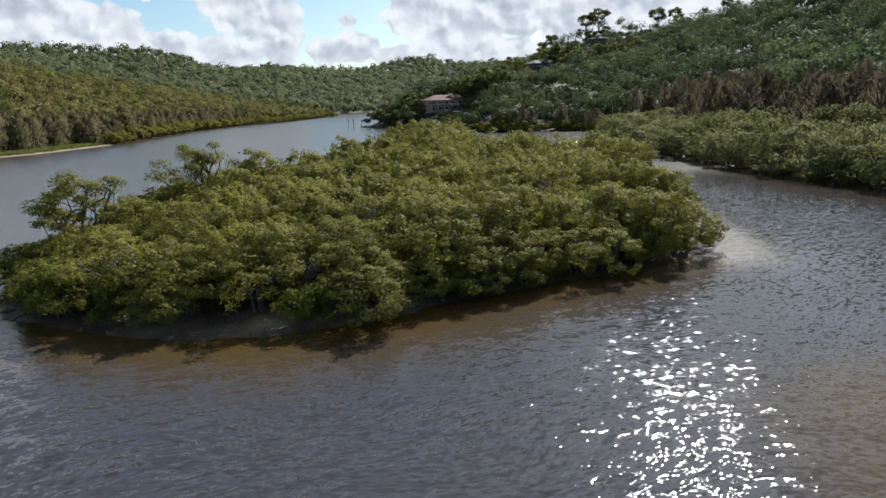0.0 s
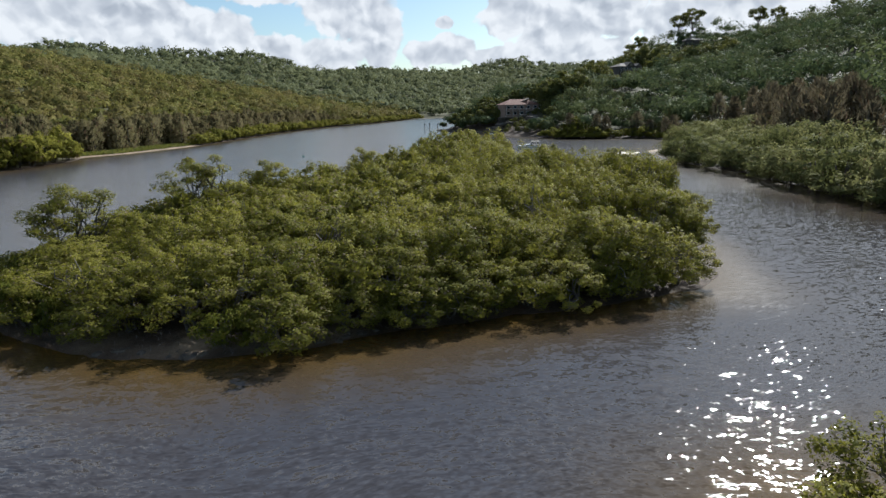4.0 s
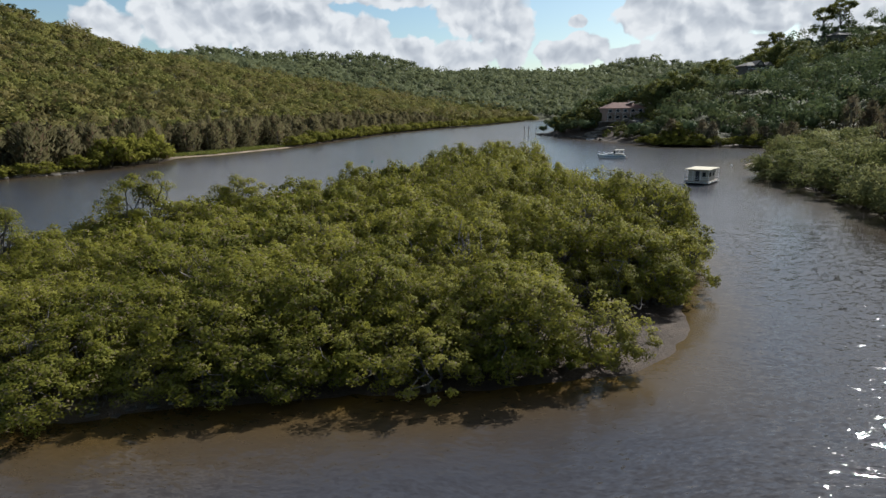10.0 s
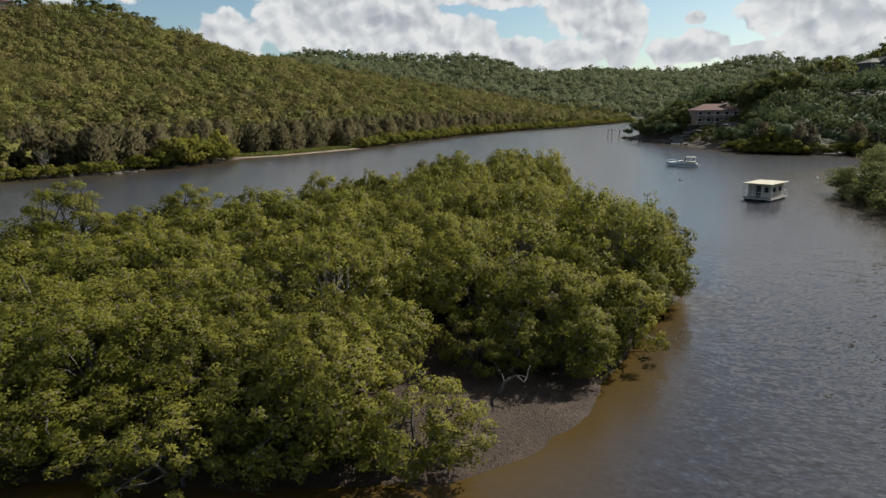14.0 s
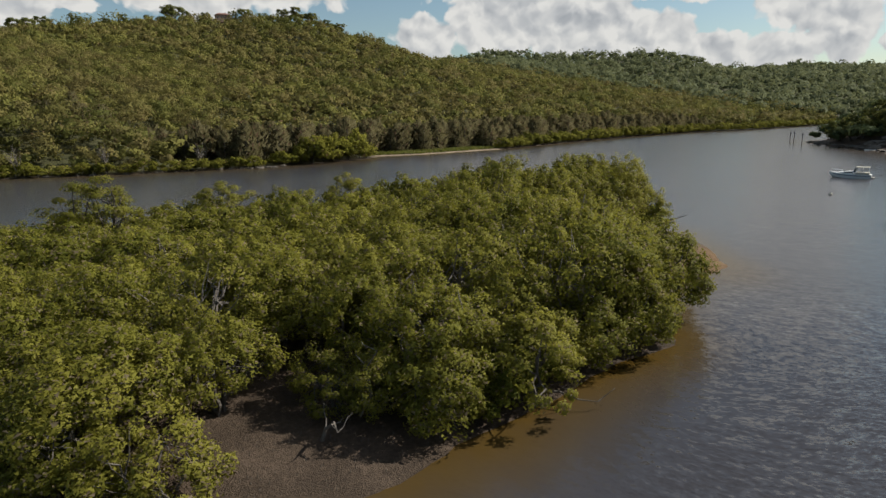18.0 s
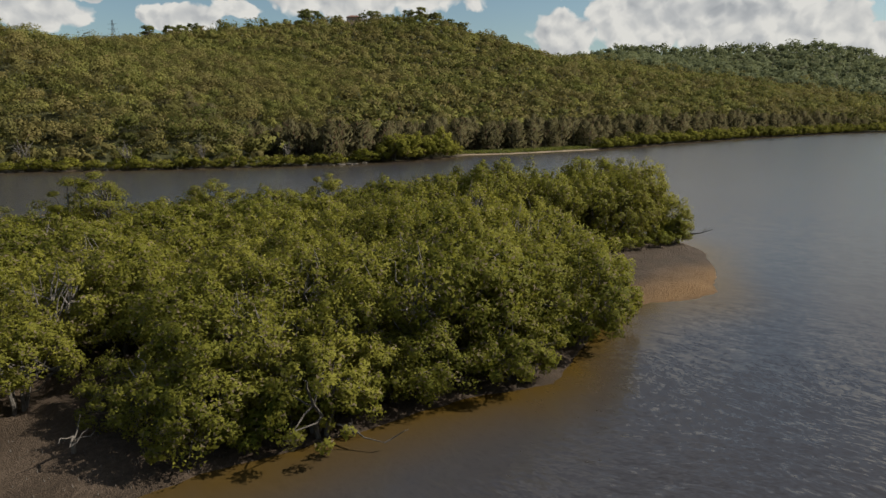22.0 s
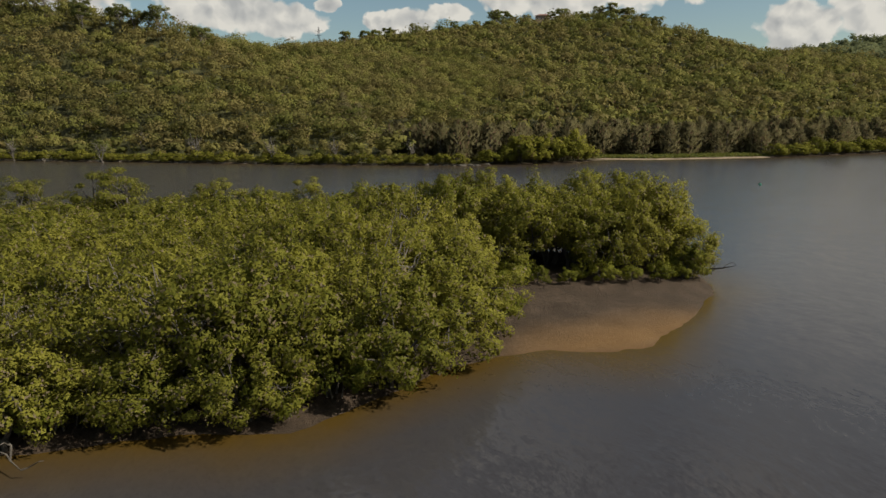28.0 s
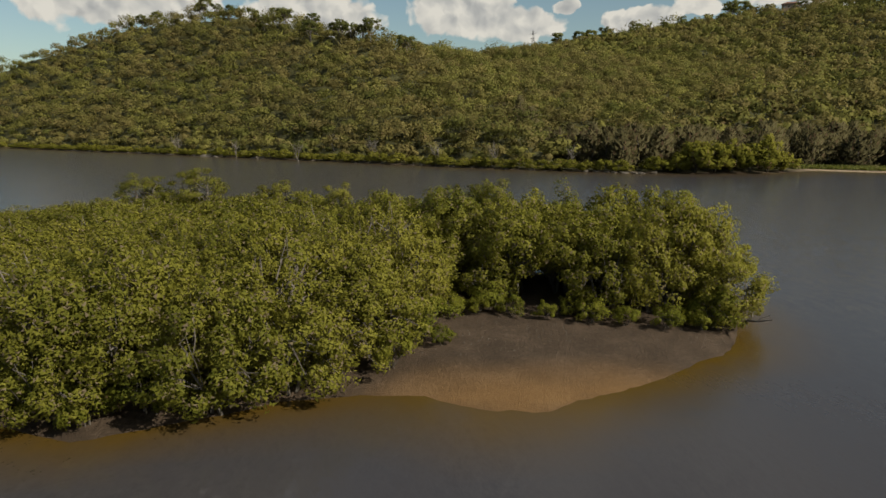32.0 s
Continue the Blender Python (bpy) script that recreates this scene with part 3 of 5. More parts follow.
def tree(name, label, category, height, spread, stems, puffs, per_puff, leaf, mat, bark, low=0.35, bare=0.0, splay=0.35, puff_size=0.16, flat=0.75, twigs=5):
    """A tree: crooked stems with their limbs, and a crown of many leaves gathered in clumps with gaps between."""
    root = new(name)
    tagged(root, label, category)
    # clump centres over a dome with an uneven outline
    c = unit(rng.normal(size=(puffs, 3)) * (1, 1, 0.8) + (0, 0, 0.35))
    c[:, 2] = np.maximum(c[:, 2], -0.3)
    r = rng.uniform(0.5, 1.0, puffs) ** 0.6 * (1 + 0.16 * np.sin(3 * np.arctan2(c[:, 1], c[:, 0]) + rng.uniform(0, 6)))
    mid = height * (low + (1 - low) * 0.42)
    centers = np.stack([c[:, 0] * r * spread, c[:, 1] * r * spread, mid + c[:, 2] * r * (height - mid) * 0.92], 1)
    for s in range(stems):
        bm = bmesh.new()
        turn = 6.2832 * (s + rng.uniform(-0.3, 0.3)) / stems
        out = splay * spread * (0.3 if stems == 1 else rng.uniform(0.5, 1.1))
        foot = (0.06 * stems * math.cos(turn), 0.06 * stems * math.sin(turn), -0.3)
        top = (out * math.cos(turn), out * math.sin(turn), height * rng.uniform(0.5, 0.66))
        line = bent(foot, top, 0.035 * height)
        thick = 0.016 * height * rng.uniform(0.8, 1.3) * (1.5 if stems == 1 else 1.0)
        tube(bm, line, [thick * f for f in (1.35, 1.0, 0.85, 0.7, 0.5)], 5)
        facing = (centers[:, :2] @ np.array([math.cos(turn), math.sin(turn)])) if stems > 1 else np.ones(puffs)
        for i in np.argsort(-facing + rng.normal(size=puffs) * spread * 0.4)[:twigs]:
            base = np.array(line[rng.integers(2, 5)])
            tip = centers[i]
            tube(bm, bent(base, base + (tip - base) * 1.02, 0.03 * height, 3), [thick * f for f in (0.55, 0.4, 0.28, 0.10)], 4)
        part("stem", bm, bark, root)
    keep = rng.uniform(size=puffs) >= bare
    centers = centers[keep]
    size = puff_size * height * rng.uniform(0.65, 1.3, len(centers))
    way = unit(rng.normal(size=(len(centers), per_puff, 3)) + (0, 0, 0.25))
    at = centers[:, None] + way * size[:, None, None] * rng.uniform(0.45, 1.0, (len(centers), per_puff, 1)) * (1, 1, flat)
    out = unit(at - (0, 0, mid))
    nrm = unit(0.7 * way + 0.35 * out + rng.normal(size=way.shape) * 0.6 + (0, 0, 0.25))
    k = at.size // 3
    length = leaf * rng.uniform(0.65, 1.35, k)
    verts, faces = leaves(at.reshape(-1, 3), nrm.reshape(-1, 3), length, length * rng.uniform(0.55, 0.8, k))
    soft = unit(0.6 * way + 0.7 * out + 0.35 * nrm).reshape(-1, 3).repeat(3, 0)
    mesh_part("crown", quads("crown", verts, faces, mat, True, soft), root)
    return root


def park(ob):
    """Takes the pattern tree itself away once its copies stand."""
    for o in (*ob.children_recursive, ob):
        bpy.data.objects.remove(o)


def plant(kinds, places, group):
    """Copies of the given tree patterns at places (x, y, height scale, spread scale)."""
    for x, y, z, tall, wide in places:
        kind = kinds[rng.integers(len(kinds))]
        m = Matrix.Translation((x, y, z)) @ Matrix.Rotation(rng.uniform(0, 6.2832), 4, "Z") @ Matrix.Diagonal((wide, wide, tall, 1))
        tagged(copy_thing(kind, m), group=group)


def scatter(loop, spacing, margin, box, seed=3, loose=0.34):
    """Jittered places inside a shoreline, at least margin from the water."""
    r = np.random.default_rng(seed)
    x0, y0, x1, y1 = box
    gx, gy = np.meshgrid(np.arange(x0, x1, spacing), np.arange(y0, y1, spacing * 0.87))
    gx = gx + (np.arange(gx.shape[0]) % 2)[:, None] * spacing / 2
    gx, gy = gx + r.uniform(-loose, loose, gx.shape) * spacing, gy + r.uniform(-loose, loose, gy.shape) * spacing
    d = edge_distance(loop, gx, gy)
    ok = d > margin
    return gx[ok], gy[ok], d[ok]


def gather(name, kinds, rows, label, category):
    """Many far trees of the given patterns joined into one mesh: crowns and stems."""
    verts, turned, tris, slots, tones, start = [], [], [], [], [], 0
    mats = []
    for kind in kinds:
        for o in kind.children:
            if o.data.materials[0] not in mats:
                mats.append(o.data.materials[0])
    data = []
    for kind in kinds:
        kept = []
        for o in kind.children:
            co = np.zeros(3 * len(o.data.vertices), np.float32)
            o.data.vertices.foreach_get("co", co)
            o.data.calc_loop_triangles()
            t = np.zeros(3 * len(o.data.loop_triangles), np.int32)
            o.data.loop_triangles.foreach_get("vertices", t)
            nv = np.zeros(co.size, np.float32)
            if "custom_normal" in o.data.attributes:
                o.data.attributes["custom_normal"].data.foreach_get("vector", nv)
            else:
                o.data.vertex_normals.foreach_get("vector", nv)
            kept.append((co.reshape(-1, 3), nv.reshape(-1, 3), t.reshape(-1, 3), mats.index(o.data.materials[0])))
        data.append(kept)
    for x, y, z, tall, wide in rows:
        a, tone = rng.uniform(0, 6.2832), rng.uniform()
        turn = np.array([[math.cos(a) * wide, -math.sin(a) * wide, 0], [math.sin(a) * wide, math.cos(a) * wide, 0], [0, 0, tall]])
        for co, nv, t, slot in data[rng.integers(len(data))]:
            verts.append(co @ turn.T + (x, y, z))
            turned.append(unit(nv @ (turn / np.array([[wide], [wide], [tall]]) ** 2).T))
            tris.append(t + start)
            slots.append(np.full(len(t), slot, np.int32))
            tones.append(np.full(len(co), tone))
            start += len(co)
    me = quads(name, np.concatenate(verts), np.concatenate(tris), mats[0], True, np.concatenate(turned))
    for mat in mats[1:]:
        me.materials.append(mat)
    me.polygons.foreach_set("material_index", np.concatenate(slots))
    paint(me, "crown", np.concatenate(tones)[:, None].repeat(3, 1))
    return tagged(new(name, me), label, category, kind="stuff")


# ---------------------------------------------------------------- the island's mangroves
LOW = "grey mangrove with dense olive-green crown growing from tidal mud"
coarse = [tree("mangrove_tree", LOW, "tree", 5.0, 2.6, 3, 72, 60, 0.22, MANGROVE, BARK, low=0.16, puff_size=0.115, flat=0.95) for i in range(5)]
mangroves = [tree("mangrove_tree", LOW, "tree", 5.0, 2.6, 3 + i % 2, 86, 92, 0.150, MANGROVE, BARK, low=0.16, puff_size=0.105, flat=0.95) for i in range(8)]
skirted = [tree("mangrove_tree", "spreading mangrove whose branches hang to the water", "tree", 4.6, 2.6, 4, 86, 88, 0.150, MANGROVE, BARK, low=-0.08, puff_size=0.105, splay=0.5, flat=0.95) for i in range(4)]
thin = [tree("mangrove_tree", "sparse mangrove with grey bare twigs among thin leaves", "tree", 5.0, 2.4, 3, 44, 60, 0.155, MANGROVE, PALE_BARK, low=0.3, bare=0.42, puff_size=0.12, twigs=16) for i in range(3)]
bushes = [tree("mangrove_bush", "low bright green mangrove bush at the water's edge", "bush", 2.4, 1.5, 4, 28, 90, 0.15, BUSH, BARK, low=0.02, puff_size=0.19, twigs=3) for i in range(3)]
tallest = [tree("mangrove_tree", "tall open mangrove with dark crooked limbs above the canopy", "tree", 8.0, 3.0, 3, 48, 150, 0.175, MANGROVE, BARK, low=0.34, puff_size=0.098, bare=0.0, flat=0.6, splay=0.5, twigs=13) for i in range(3)]

x, y, d = scatter(ISLAND, 3.2, 0.1, (-12, 38, 60, 126))
# open mud: the inlet on the south-east shore, and the spit
INLET = [(43.4, 49.6), (44.0, 54.6), (41.0, 57.2), (41.2, 59.6), (44.3, 60.4), (46.4, 60.8), (48.6, 61.4), (56, 61.4), (50, 48)]
SPIT = [(49.8, 91.0), (47.2, 94.4), (42.6, 96.6), (37.2, 97.6), (37.6, 102), (40.2, 107.5), (42.2, 112), (42.8, 117.2), (45, 122), (58, 105), (56, 91)]
SHADE = [(35.5, 60.5), (38.5, 63.6), (43.5, 62.2), (43.8, 60.0), (40, 59.2)]
inlet, spit, shade = (edge_distance(loop, x, y) for loop in (INLET, SPIT, SHADE))
bare_shore = (x > -1) & (x < 13) & (y < 50) & (d < 2.2)
ok = (inlet < -2.2) & (spit < -1.4) & (shade < -1.3) & ~bare_shore
x, y, d = x[ok], y[ok], np.minimum.reduce([d[ok], -inlet[ok], -spit[ok]])
# canopy height: low on the near shore, tall towards the far end
spots = np.array([(3.5, 71, 4.4), (7.7, 82, 4.7), (18, 89, 6.0), (30, 103, 8.6), (35, 117, 8.4), (50, 87, 8.0), (16, 45, 3.9), (38, 60, 5.0), (35, 51, 4.7), (50, 79, 7.2),
                  (22, 52, 4.8), (10, 50, 4.5), (0, 52, 3.6), (-6, 60, 3.2), (20, 65, 5.0), (30, 75, 5.6), (40, 70, 6.1), (40, 116, 8.0), (46, 64, 5.6), (28, 95, 7.2)])


def canopy(x, y):
    wt = 1 / (np.hypot(x[:, None] - spots[:, 0], y[:, None] - spots[:, 1]) ** 2 + 6)
    return (wt * spots[:, 2]).sum(1) / wt.sum(1)


tall = canopy(x, y) * rng.uniform(0.80, 1.18, len(x)) * np.where(d < 2.4, 0.82, 1)
z = ground_height(x, y)
rows = [(a, b, c - 0.05, h / 5.0, 0.84 + 0.34 * h / 5.0 * rng.uniform(0.75, 1.2)) for a, b, c, h in zip(x, y, z, tall)]
pick = (rng.uniform(size=len(rows)) < 0.22) & (d > 2.8)
plant(mangroves, [r for r, q, e in zip(rows, pick, d) if not q and e > 2.6 and (r[0] > 27 or r[1] < 60)], "mangroves of the island")
plant(coarse, [r for r, q, e in zip(rows, pick, d) if not q and e > 2.6 and not (r[0] > 27 or r[1] < 60)], "mangroves of the island")
plant(skirted, [r for r, q, e in zip(rows, pick, d) if not q and e <= 2.6], "mangroves of the island")
plant(thin, [r for r, q in zip(rows, pick) if q], "mangroves of the island")
plant(tallest, [(2.7, 71.2, 0.4, 1.06, 1.25), (-4.7, 61.8, 0.4, 0.90, 1.15), (7.4, 82, 0.4, 0.92, 1.1), (18, 89.5, 0.4, 0.97, 0.85), (29.8, 103.5, 0.5, 1.16, 1.0), (35, 117, 0.5, 1.05, 1.0)], "mangroves of the island")
plant(skirted, [(41.4, 60.9, 0.4, 0.66, 0.8), (44.9, 63.8, 0.35, 0.74, 0.85), (46.9, 66.2, 0.3, 0.8, 0.85), (46.6, 62.6, 0.3, 0.86, 0.9), (43.8, 61.6, 0.35, 0.7, 0.8)], "mangroves of the island")
# bushes that close the edge of the stand
rows = []
r2 = np.random.default_rng(5)
for px, py in resample(ISLAND, 1.7):
    rows.append((px, py))
for loop, a, b in ((SPIT, 0, 8), (INLET, 0, 6)):
    for (x0, y0), (x1, y1) in zip(loop[a:b], loop[a + 1:b + 1]):
        k = max(1, int(math.hypot(x1 - x0, y1 - y0) / 2.6))
        rows += [(x0 + (x1 - x0) * i / k, y0 + (y1 - y0) * i / k) for i in range(k)]
ax, ay = np.array(rows).T
ax, ay = ax + r2.uniform(-0.5, 0.5, len(ax)), ay + r2.uniform(-0.5, 0.5, len(ax))
cx, cy = 24, 75
for _ in range(4):
    dd = edge_distance(ISLAND, ax, ay)
    near = dd < 1.2
    ax, ay = np.where(near, ax + (cx - ax) * 0.02, ax), np.where(near, ay + (cy - ay) * 0.02, ay)
dd, i2, s2 = edge_distance(ISLAND, ax, ay), edge_distance(INLET, ax, ay), edge_distance(SPIT, ax, ay)
ok = (dd > np.where(ax > 40, 0.45, -0.1)) & (i2 < -2.2) & (s2 < 0.3) & (r2.uniform(size=len(ax)) < 0.8)
ok &= ~((ax > 1) & (ax < 15) & (ay < 50) & (r2.uniform(size=len(ax)) < 0.6))
ax, ay = ax[ok], ay[ok]
zz = ground_height(ax, ay)
plant(bushes, [(a, b, c - 0.05, s, s * r2.uniform(0.8, 1.2)) for a, b, c, s in zip(ax, ay, zz, r2.uniform(0.7, 1.35, len(ax)))], "mangrove bushes of the island's edge")
plant(bushes, [(a, b, float(ground_height(a, b)) - 0.05, s, s) for a, b, s in ((39.0, 98.6, 0.75), (38.8, 100.6, 0.6), (39.4, 103, 0.7), (40.6, 105.4, 0.6), (41.6, 108.3, 0.8), (42.6, 110.6, 0.65), (43.3, 113.2, 0.75), (43.8, 115.6, 0.6), (44.6, 97.2, 0.55))], "mangrove bushes of the spit")

# ---------------------------------------------------------------- woods of the hills


def crowns(name, x, y, z, size, cards, blade, mat, label, uneven=0.13, lumps=9, lift=0.25):
    """A wood in one mesh: each crown a rounded heap of leafy boughs, each bough a ball of small sprays with gaps between."""
    k = len(x)
    out = unit(rng.normal(size=(k, lumps, 3)) + (0, 0, 0.35))
    out[..., 2] = np.abs(out[..., 2]) * 1.1 - 0.25
    mid = out * rng.uniform(0.30, 0.72, (k, lumps, 1)) * (1.0, 1.0, 0.62)
    girth = rng.uniform(0.24, 0.44, (k, lumps, 1))
    which = np.tile(np.arange(cards) % lumps, (k, 1))
    way = unit(rng.normal(size=(k, cards, 3)) + (0, 0, 0.3))
    girth, mid = np.take_along_axis(girth, which[..., None], 1), np.take_along_axis(mid, which[..., None].repeat(3, 2), 1)
    at = (mid + way * girth * rng.uniform(0.55, 1.12, (k, cards, 1)) * (1, 1, 0.8)) * size[:, None, None]
    base = np.stack([x, y, z + size * (0.72 + rng.uniform(-1, 1, k) * uneven)], 1)
    nrm = unit(way + 0.5 * unit(at) + rng.normal(size=way.shape) * 0.35)
    length = (blade * rng.uniform(0.6, 1.4, (k, cards))).ravel()
    v, f = leaves((base[:, None] + at).reshape(-1, 3), nrm.reshape(-1, 3), length, length * rng.uniform(0.6, 0.9, len(length)))
    soft = unit(0.55 * way + 0.8 * unit(at) + (0, 0, lift) + 0.15 * nrm).reshape(-1, 3).repeat(3, 0)
    me = quads(name, v, f, mat, True, soft)
    paint(me, "crown", np.repeat(rng.uniform(0, 1, k), cards * 3)[:, None].repeat(3, 1))
    return tagged(new(name, me), label, "forest", kind="stuff")


def wood_places(box, spacing, seed, loop, margin, keep):
    x, y, d = scatter(loop, spacing, margin, box, seed, 0.42)
    ok = keep(x, y, d)
    return x[ok], y[ok], ground_height(x[ok], y[ok])


def sized(k, a, b):
    """Crown sizes: most middling, a few spreading giants."""
    return (a + (b - a) * rng.uniform(0, 1, k) ** 1.3) * np.where(rng.uniform(size=k) < 0.10, 1.4, 1.0)


def belt(x, y, d):
    """The strip of casuarinas behind the far bank."""
    return (d < 50 + 8 * np.sin(y / 17)) & (y > 152 + 0.4 * (30 - d)) & (y < 520)


RIDGE_HOUSES = ((-586, 394), (-571, 423), (-558, 446), (-501, 498), (-600, 372))


def view_of_houses(x, y):
    """Gardens: the strip of slope in front of each house on the ridge."""
    out = np.zeros(x.shape, bool)
    for hx, hy in RIDGE_HOUSES:
        ahead, across = (x - hx) * 0.886 - (y - hy) * 0.464, (x - hx) * 0.464 + (y - hy) * 0.886
        out |= (ahead > -9) & (ahead < 34) & (np.abs(across) < 11)
    return out


# slope across the water, nearest
def first(x, y):
    return (y < 150 - 1.05 * (x + 100)) & (x > -405) & (y < 330)


x, y, z = wood_places((-440, -340, -60, 340), 6.0, 11, LEFT, 5, lambda x, y, d: first(x, y) & ~belt(x, y, d))
crowns("hillside_forest", x, y, z, sized(len(x), 3.8, 8.2) * np.where(edge_distance(LEFT, x, y) < 14, 0.62, 1), 216, 0.82, EUCALYPT, "dense olive-green eucalypt forest on the slope across the river")
x, y, z = wood_places((-300, -200, -60, 175), 4.2, 16, LEFT, 2.5, lambda x, y, d: (d < 34) & ~belt(x, y, d))
crowns("scrub", x, y, z - 1.6, sized(len(x), 1.5, 2.9), 54, 0.75, EUCALYPT, "low olive scrub among rocks at the foot of the slope")
x, y, z = wood_places((-720, 120, 60, 860), 8.4, 12, LEFT, 10, lambda x, y, d: ~first(x, y) & ~belt(x, y, d) & (x > -660) & ~view_of_houses(x, y))
crowns("hillside_forest", x, y, z, sized(len(x), 5.0, 10.2), 98, 1.7, EUCALYPT, "dense eucalypt forest covering the high hill", lumps=7, lift=0.5)
x, y, z = wood_places((-800, 800, 700, 1515), 16.0, 13, LEFT, 8, lambda x, y, d: (y < 1510))
crowns("distant_forest", x, y, z, sized(len(x), 9, 14), 66, 3.4, HAZED_WOOD, "green forest on the hills upriver with haze put into its colour", lumps=6, lift=1.1)
x, y, z = wood_places((-200, 1500, 1100, 1900), 24.0, 14, LEFT, 12, lambda x, y, d: x > -300)
crowns("distant_forest", x, y, z, sized(len(x), 13, 20), 60, 5.2, HAZED_WOOD, "blue-green forest on the furthest ridge with haze put into its colour", lumps=6, lift=1.1)


def clear_of_houses(x, y):
    front = ((np.abs(x - 87) > 15) | (y > 326) | (y < 284)) & ((np.abs(x - 0.36 * (y - 403) - 176) > 15) | (y > 412) | (y < 322))
    return front & (np.hypot(x - 176, y - 403) > 14)


def open_side(x, y):
    """The part of the steep bank that looks down the river."""
    return (y > 0.95 * (x - 60)) & (y > 100)


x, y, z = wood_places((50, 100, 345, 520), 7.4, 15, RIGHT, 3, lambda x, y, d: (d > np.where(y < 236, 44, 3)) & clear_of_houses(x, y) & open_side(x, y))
crowns("hillside_forest", x, y, z, sized(len(x), 4.6, 9.6) * np.where(edge_distance(RIGHT, x, y) < 13, 0.62, 1), 270, 0.95, SHADED_WOOD, "eucalypt forest on the steep near bank, shade put into its darker green", 0.4)
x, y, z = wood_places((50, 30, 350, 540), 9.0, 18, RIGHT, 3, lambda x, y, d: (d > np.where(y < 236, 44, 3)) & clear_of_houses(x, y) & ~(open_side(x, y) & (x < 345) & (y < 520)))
crowns("hillside_forest", x, y, z, sized(len(x), 4.6, 8.0), 40, 2.8, SHADED_WOOD, "eucalypt forest behind the crest of the near bank")

# ---------------------------------------------------------------- fringes: mangroves and casuarinas along the banks
fringe = [tree("mangrove_tree", "rounded yellow-green mangrove on the river bank", "tree", 6.0, 4.0, 3, 36, 34, 0.72, FRINGE, BARK, low=0.03, puff_size=0.2, twigs=2) for i in range(4)]
silver = [tree("mangrove_tree", "silvery green mangrove with dense crown on the bank", "tree", 7.5, 4.0, 3, 30, 66, 0.46, SILVER, BARK, low=-0.03, puff_size=0.185, twigs=2, flat=0.85) for i in range(4)]


def along(loop, y0, y1, step, inset, jitter, seed, keep=None):
    r = np.random.default_rng(seed)
    out = []
    for px, py in resample(loop, step):
        if y0 < py < y1 and abs(px) < 420:
            a, b = px + r.uniform(-jitter, jitter), py + r.uniform(-jitter, jitter)
            for _ in range(12):
                e = float(edge_distance(loop, np.array([a]), np.array([b]))[0])
                if e >= inset:
                    break
                gxx = float(edge_distance(loop, np.array([a + 0.5]), np.array([b]))[0]) - e
                gyy = float(edge_distance(loop, np.array([a]), np.array([b + 0.5]))[0]) - e
                g = math.hypot(gxx, gyy) + 1e-6
                a, b = a + gxx / g * (inset - e + 0.2), b + gyy / g * (inset - e + 0.2)
            if keep is None or keep(a, b):
                out.append((a, b))
    return out


rows = []
for a, b in along(LEFT, -140, 740, 4.4, 1.8, 1.2, 21, lambda a, b: not 205 < b < 268):
    if b < 165 and rng.uniform() < 0.12:
        continue
    big = 1.4 if 178 < b < 202 else (0.5 if b < 165 else 0.85)
    rows.append((a, b, float(ground_height(a, b)) - 0.1, big * rng.uniform(0.75, 1.15), (0.5 + 0.5 * big) * rng.uniform(0.8, 1.1)))
for a, b in along(RIGHT, 196, 262, 4.2, 1.0, 1.0, 27):
    rows.append((a, b, float(ground_height(a, b)) - 0.1, rng.uniform(0.35, 0.7), rng.uniform(0.6, 1.0)))
# rounded clump that stands out from the cove's shore
for a, b, h in ((91, 247, 0.8), (94.5, 247.5, 1.15), (97.5, 245.5, 0.9), (95, 251, 1.2), (100, 244, 0.55), (103, 242, 0.4)):
    rows.append((a, b, max(float(ground_height(a, b)), 0.0) - 0.1, h, 0.7 + 0.2 * h))
gather("mangrove_fringe", fringe, rows, "rounded yellow-green mangroves along the far bank", "mangroves")
rows = []
for inset, jitter, seed, size in ((0.1, 0.5, 26, 0.5), (0.5, 0.6, 22, 0.92), (7.0, 2.0, 23, 1.1), (14.5, 2.4, 24, 1.2), (22, 3, 25, 1.2)):
    for a, b in along(RIGHT, 20, 236, 6.0, inset, jitter, seed):
        if a < 160 and not (inset < 1 and b > 150):
            rows.append((a, b, float(ground_height(a, b)) - 0.1, size * rng.uniform(0.8, 1.12) * (0.82 if b > 130 else 1), rng.uniform(0.8, 1.1)))
gather("mangrove_stand", silver, rows, "silvery green mangroves crowding the near bank", "mangroves")


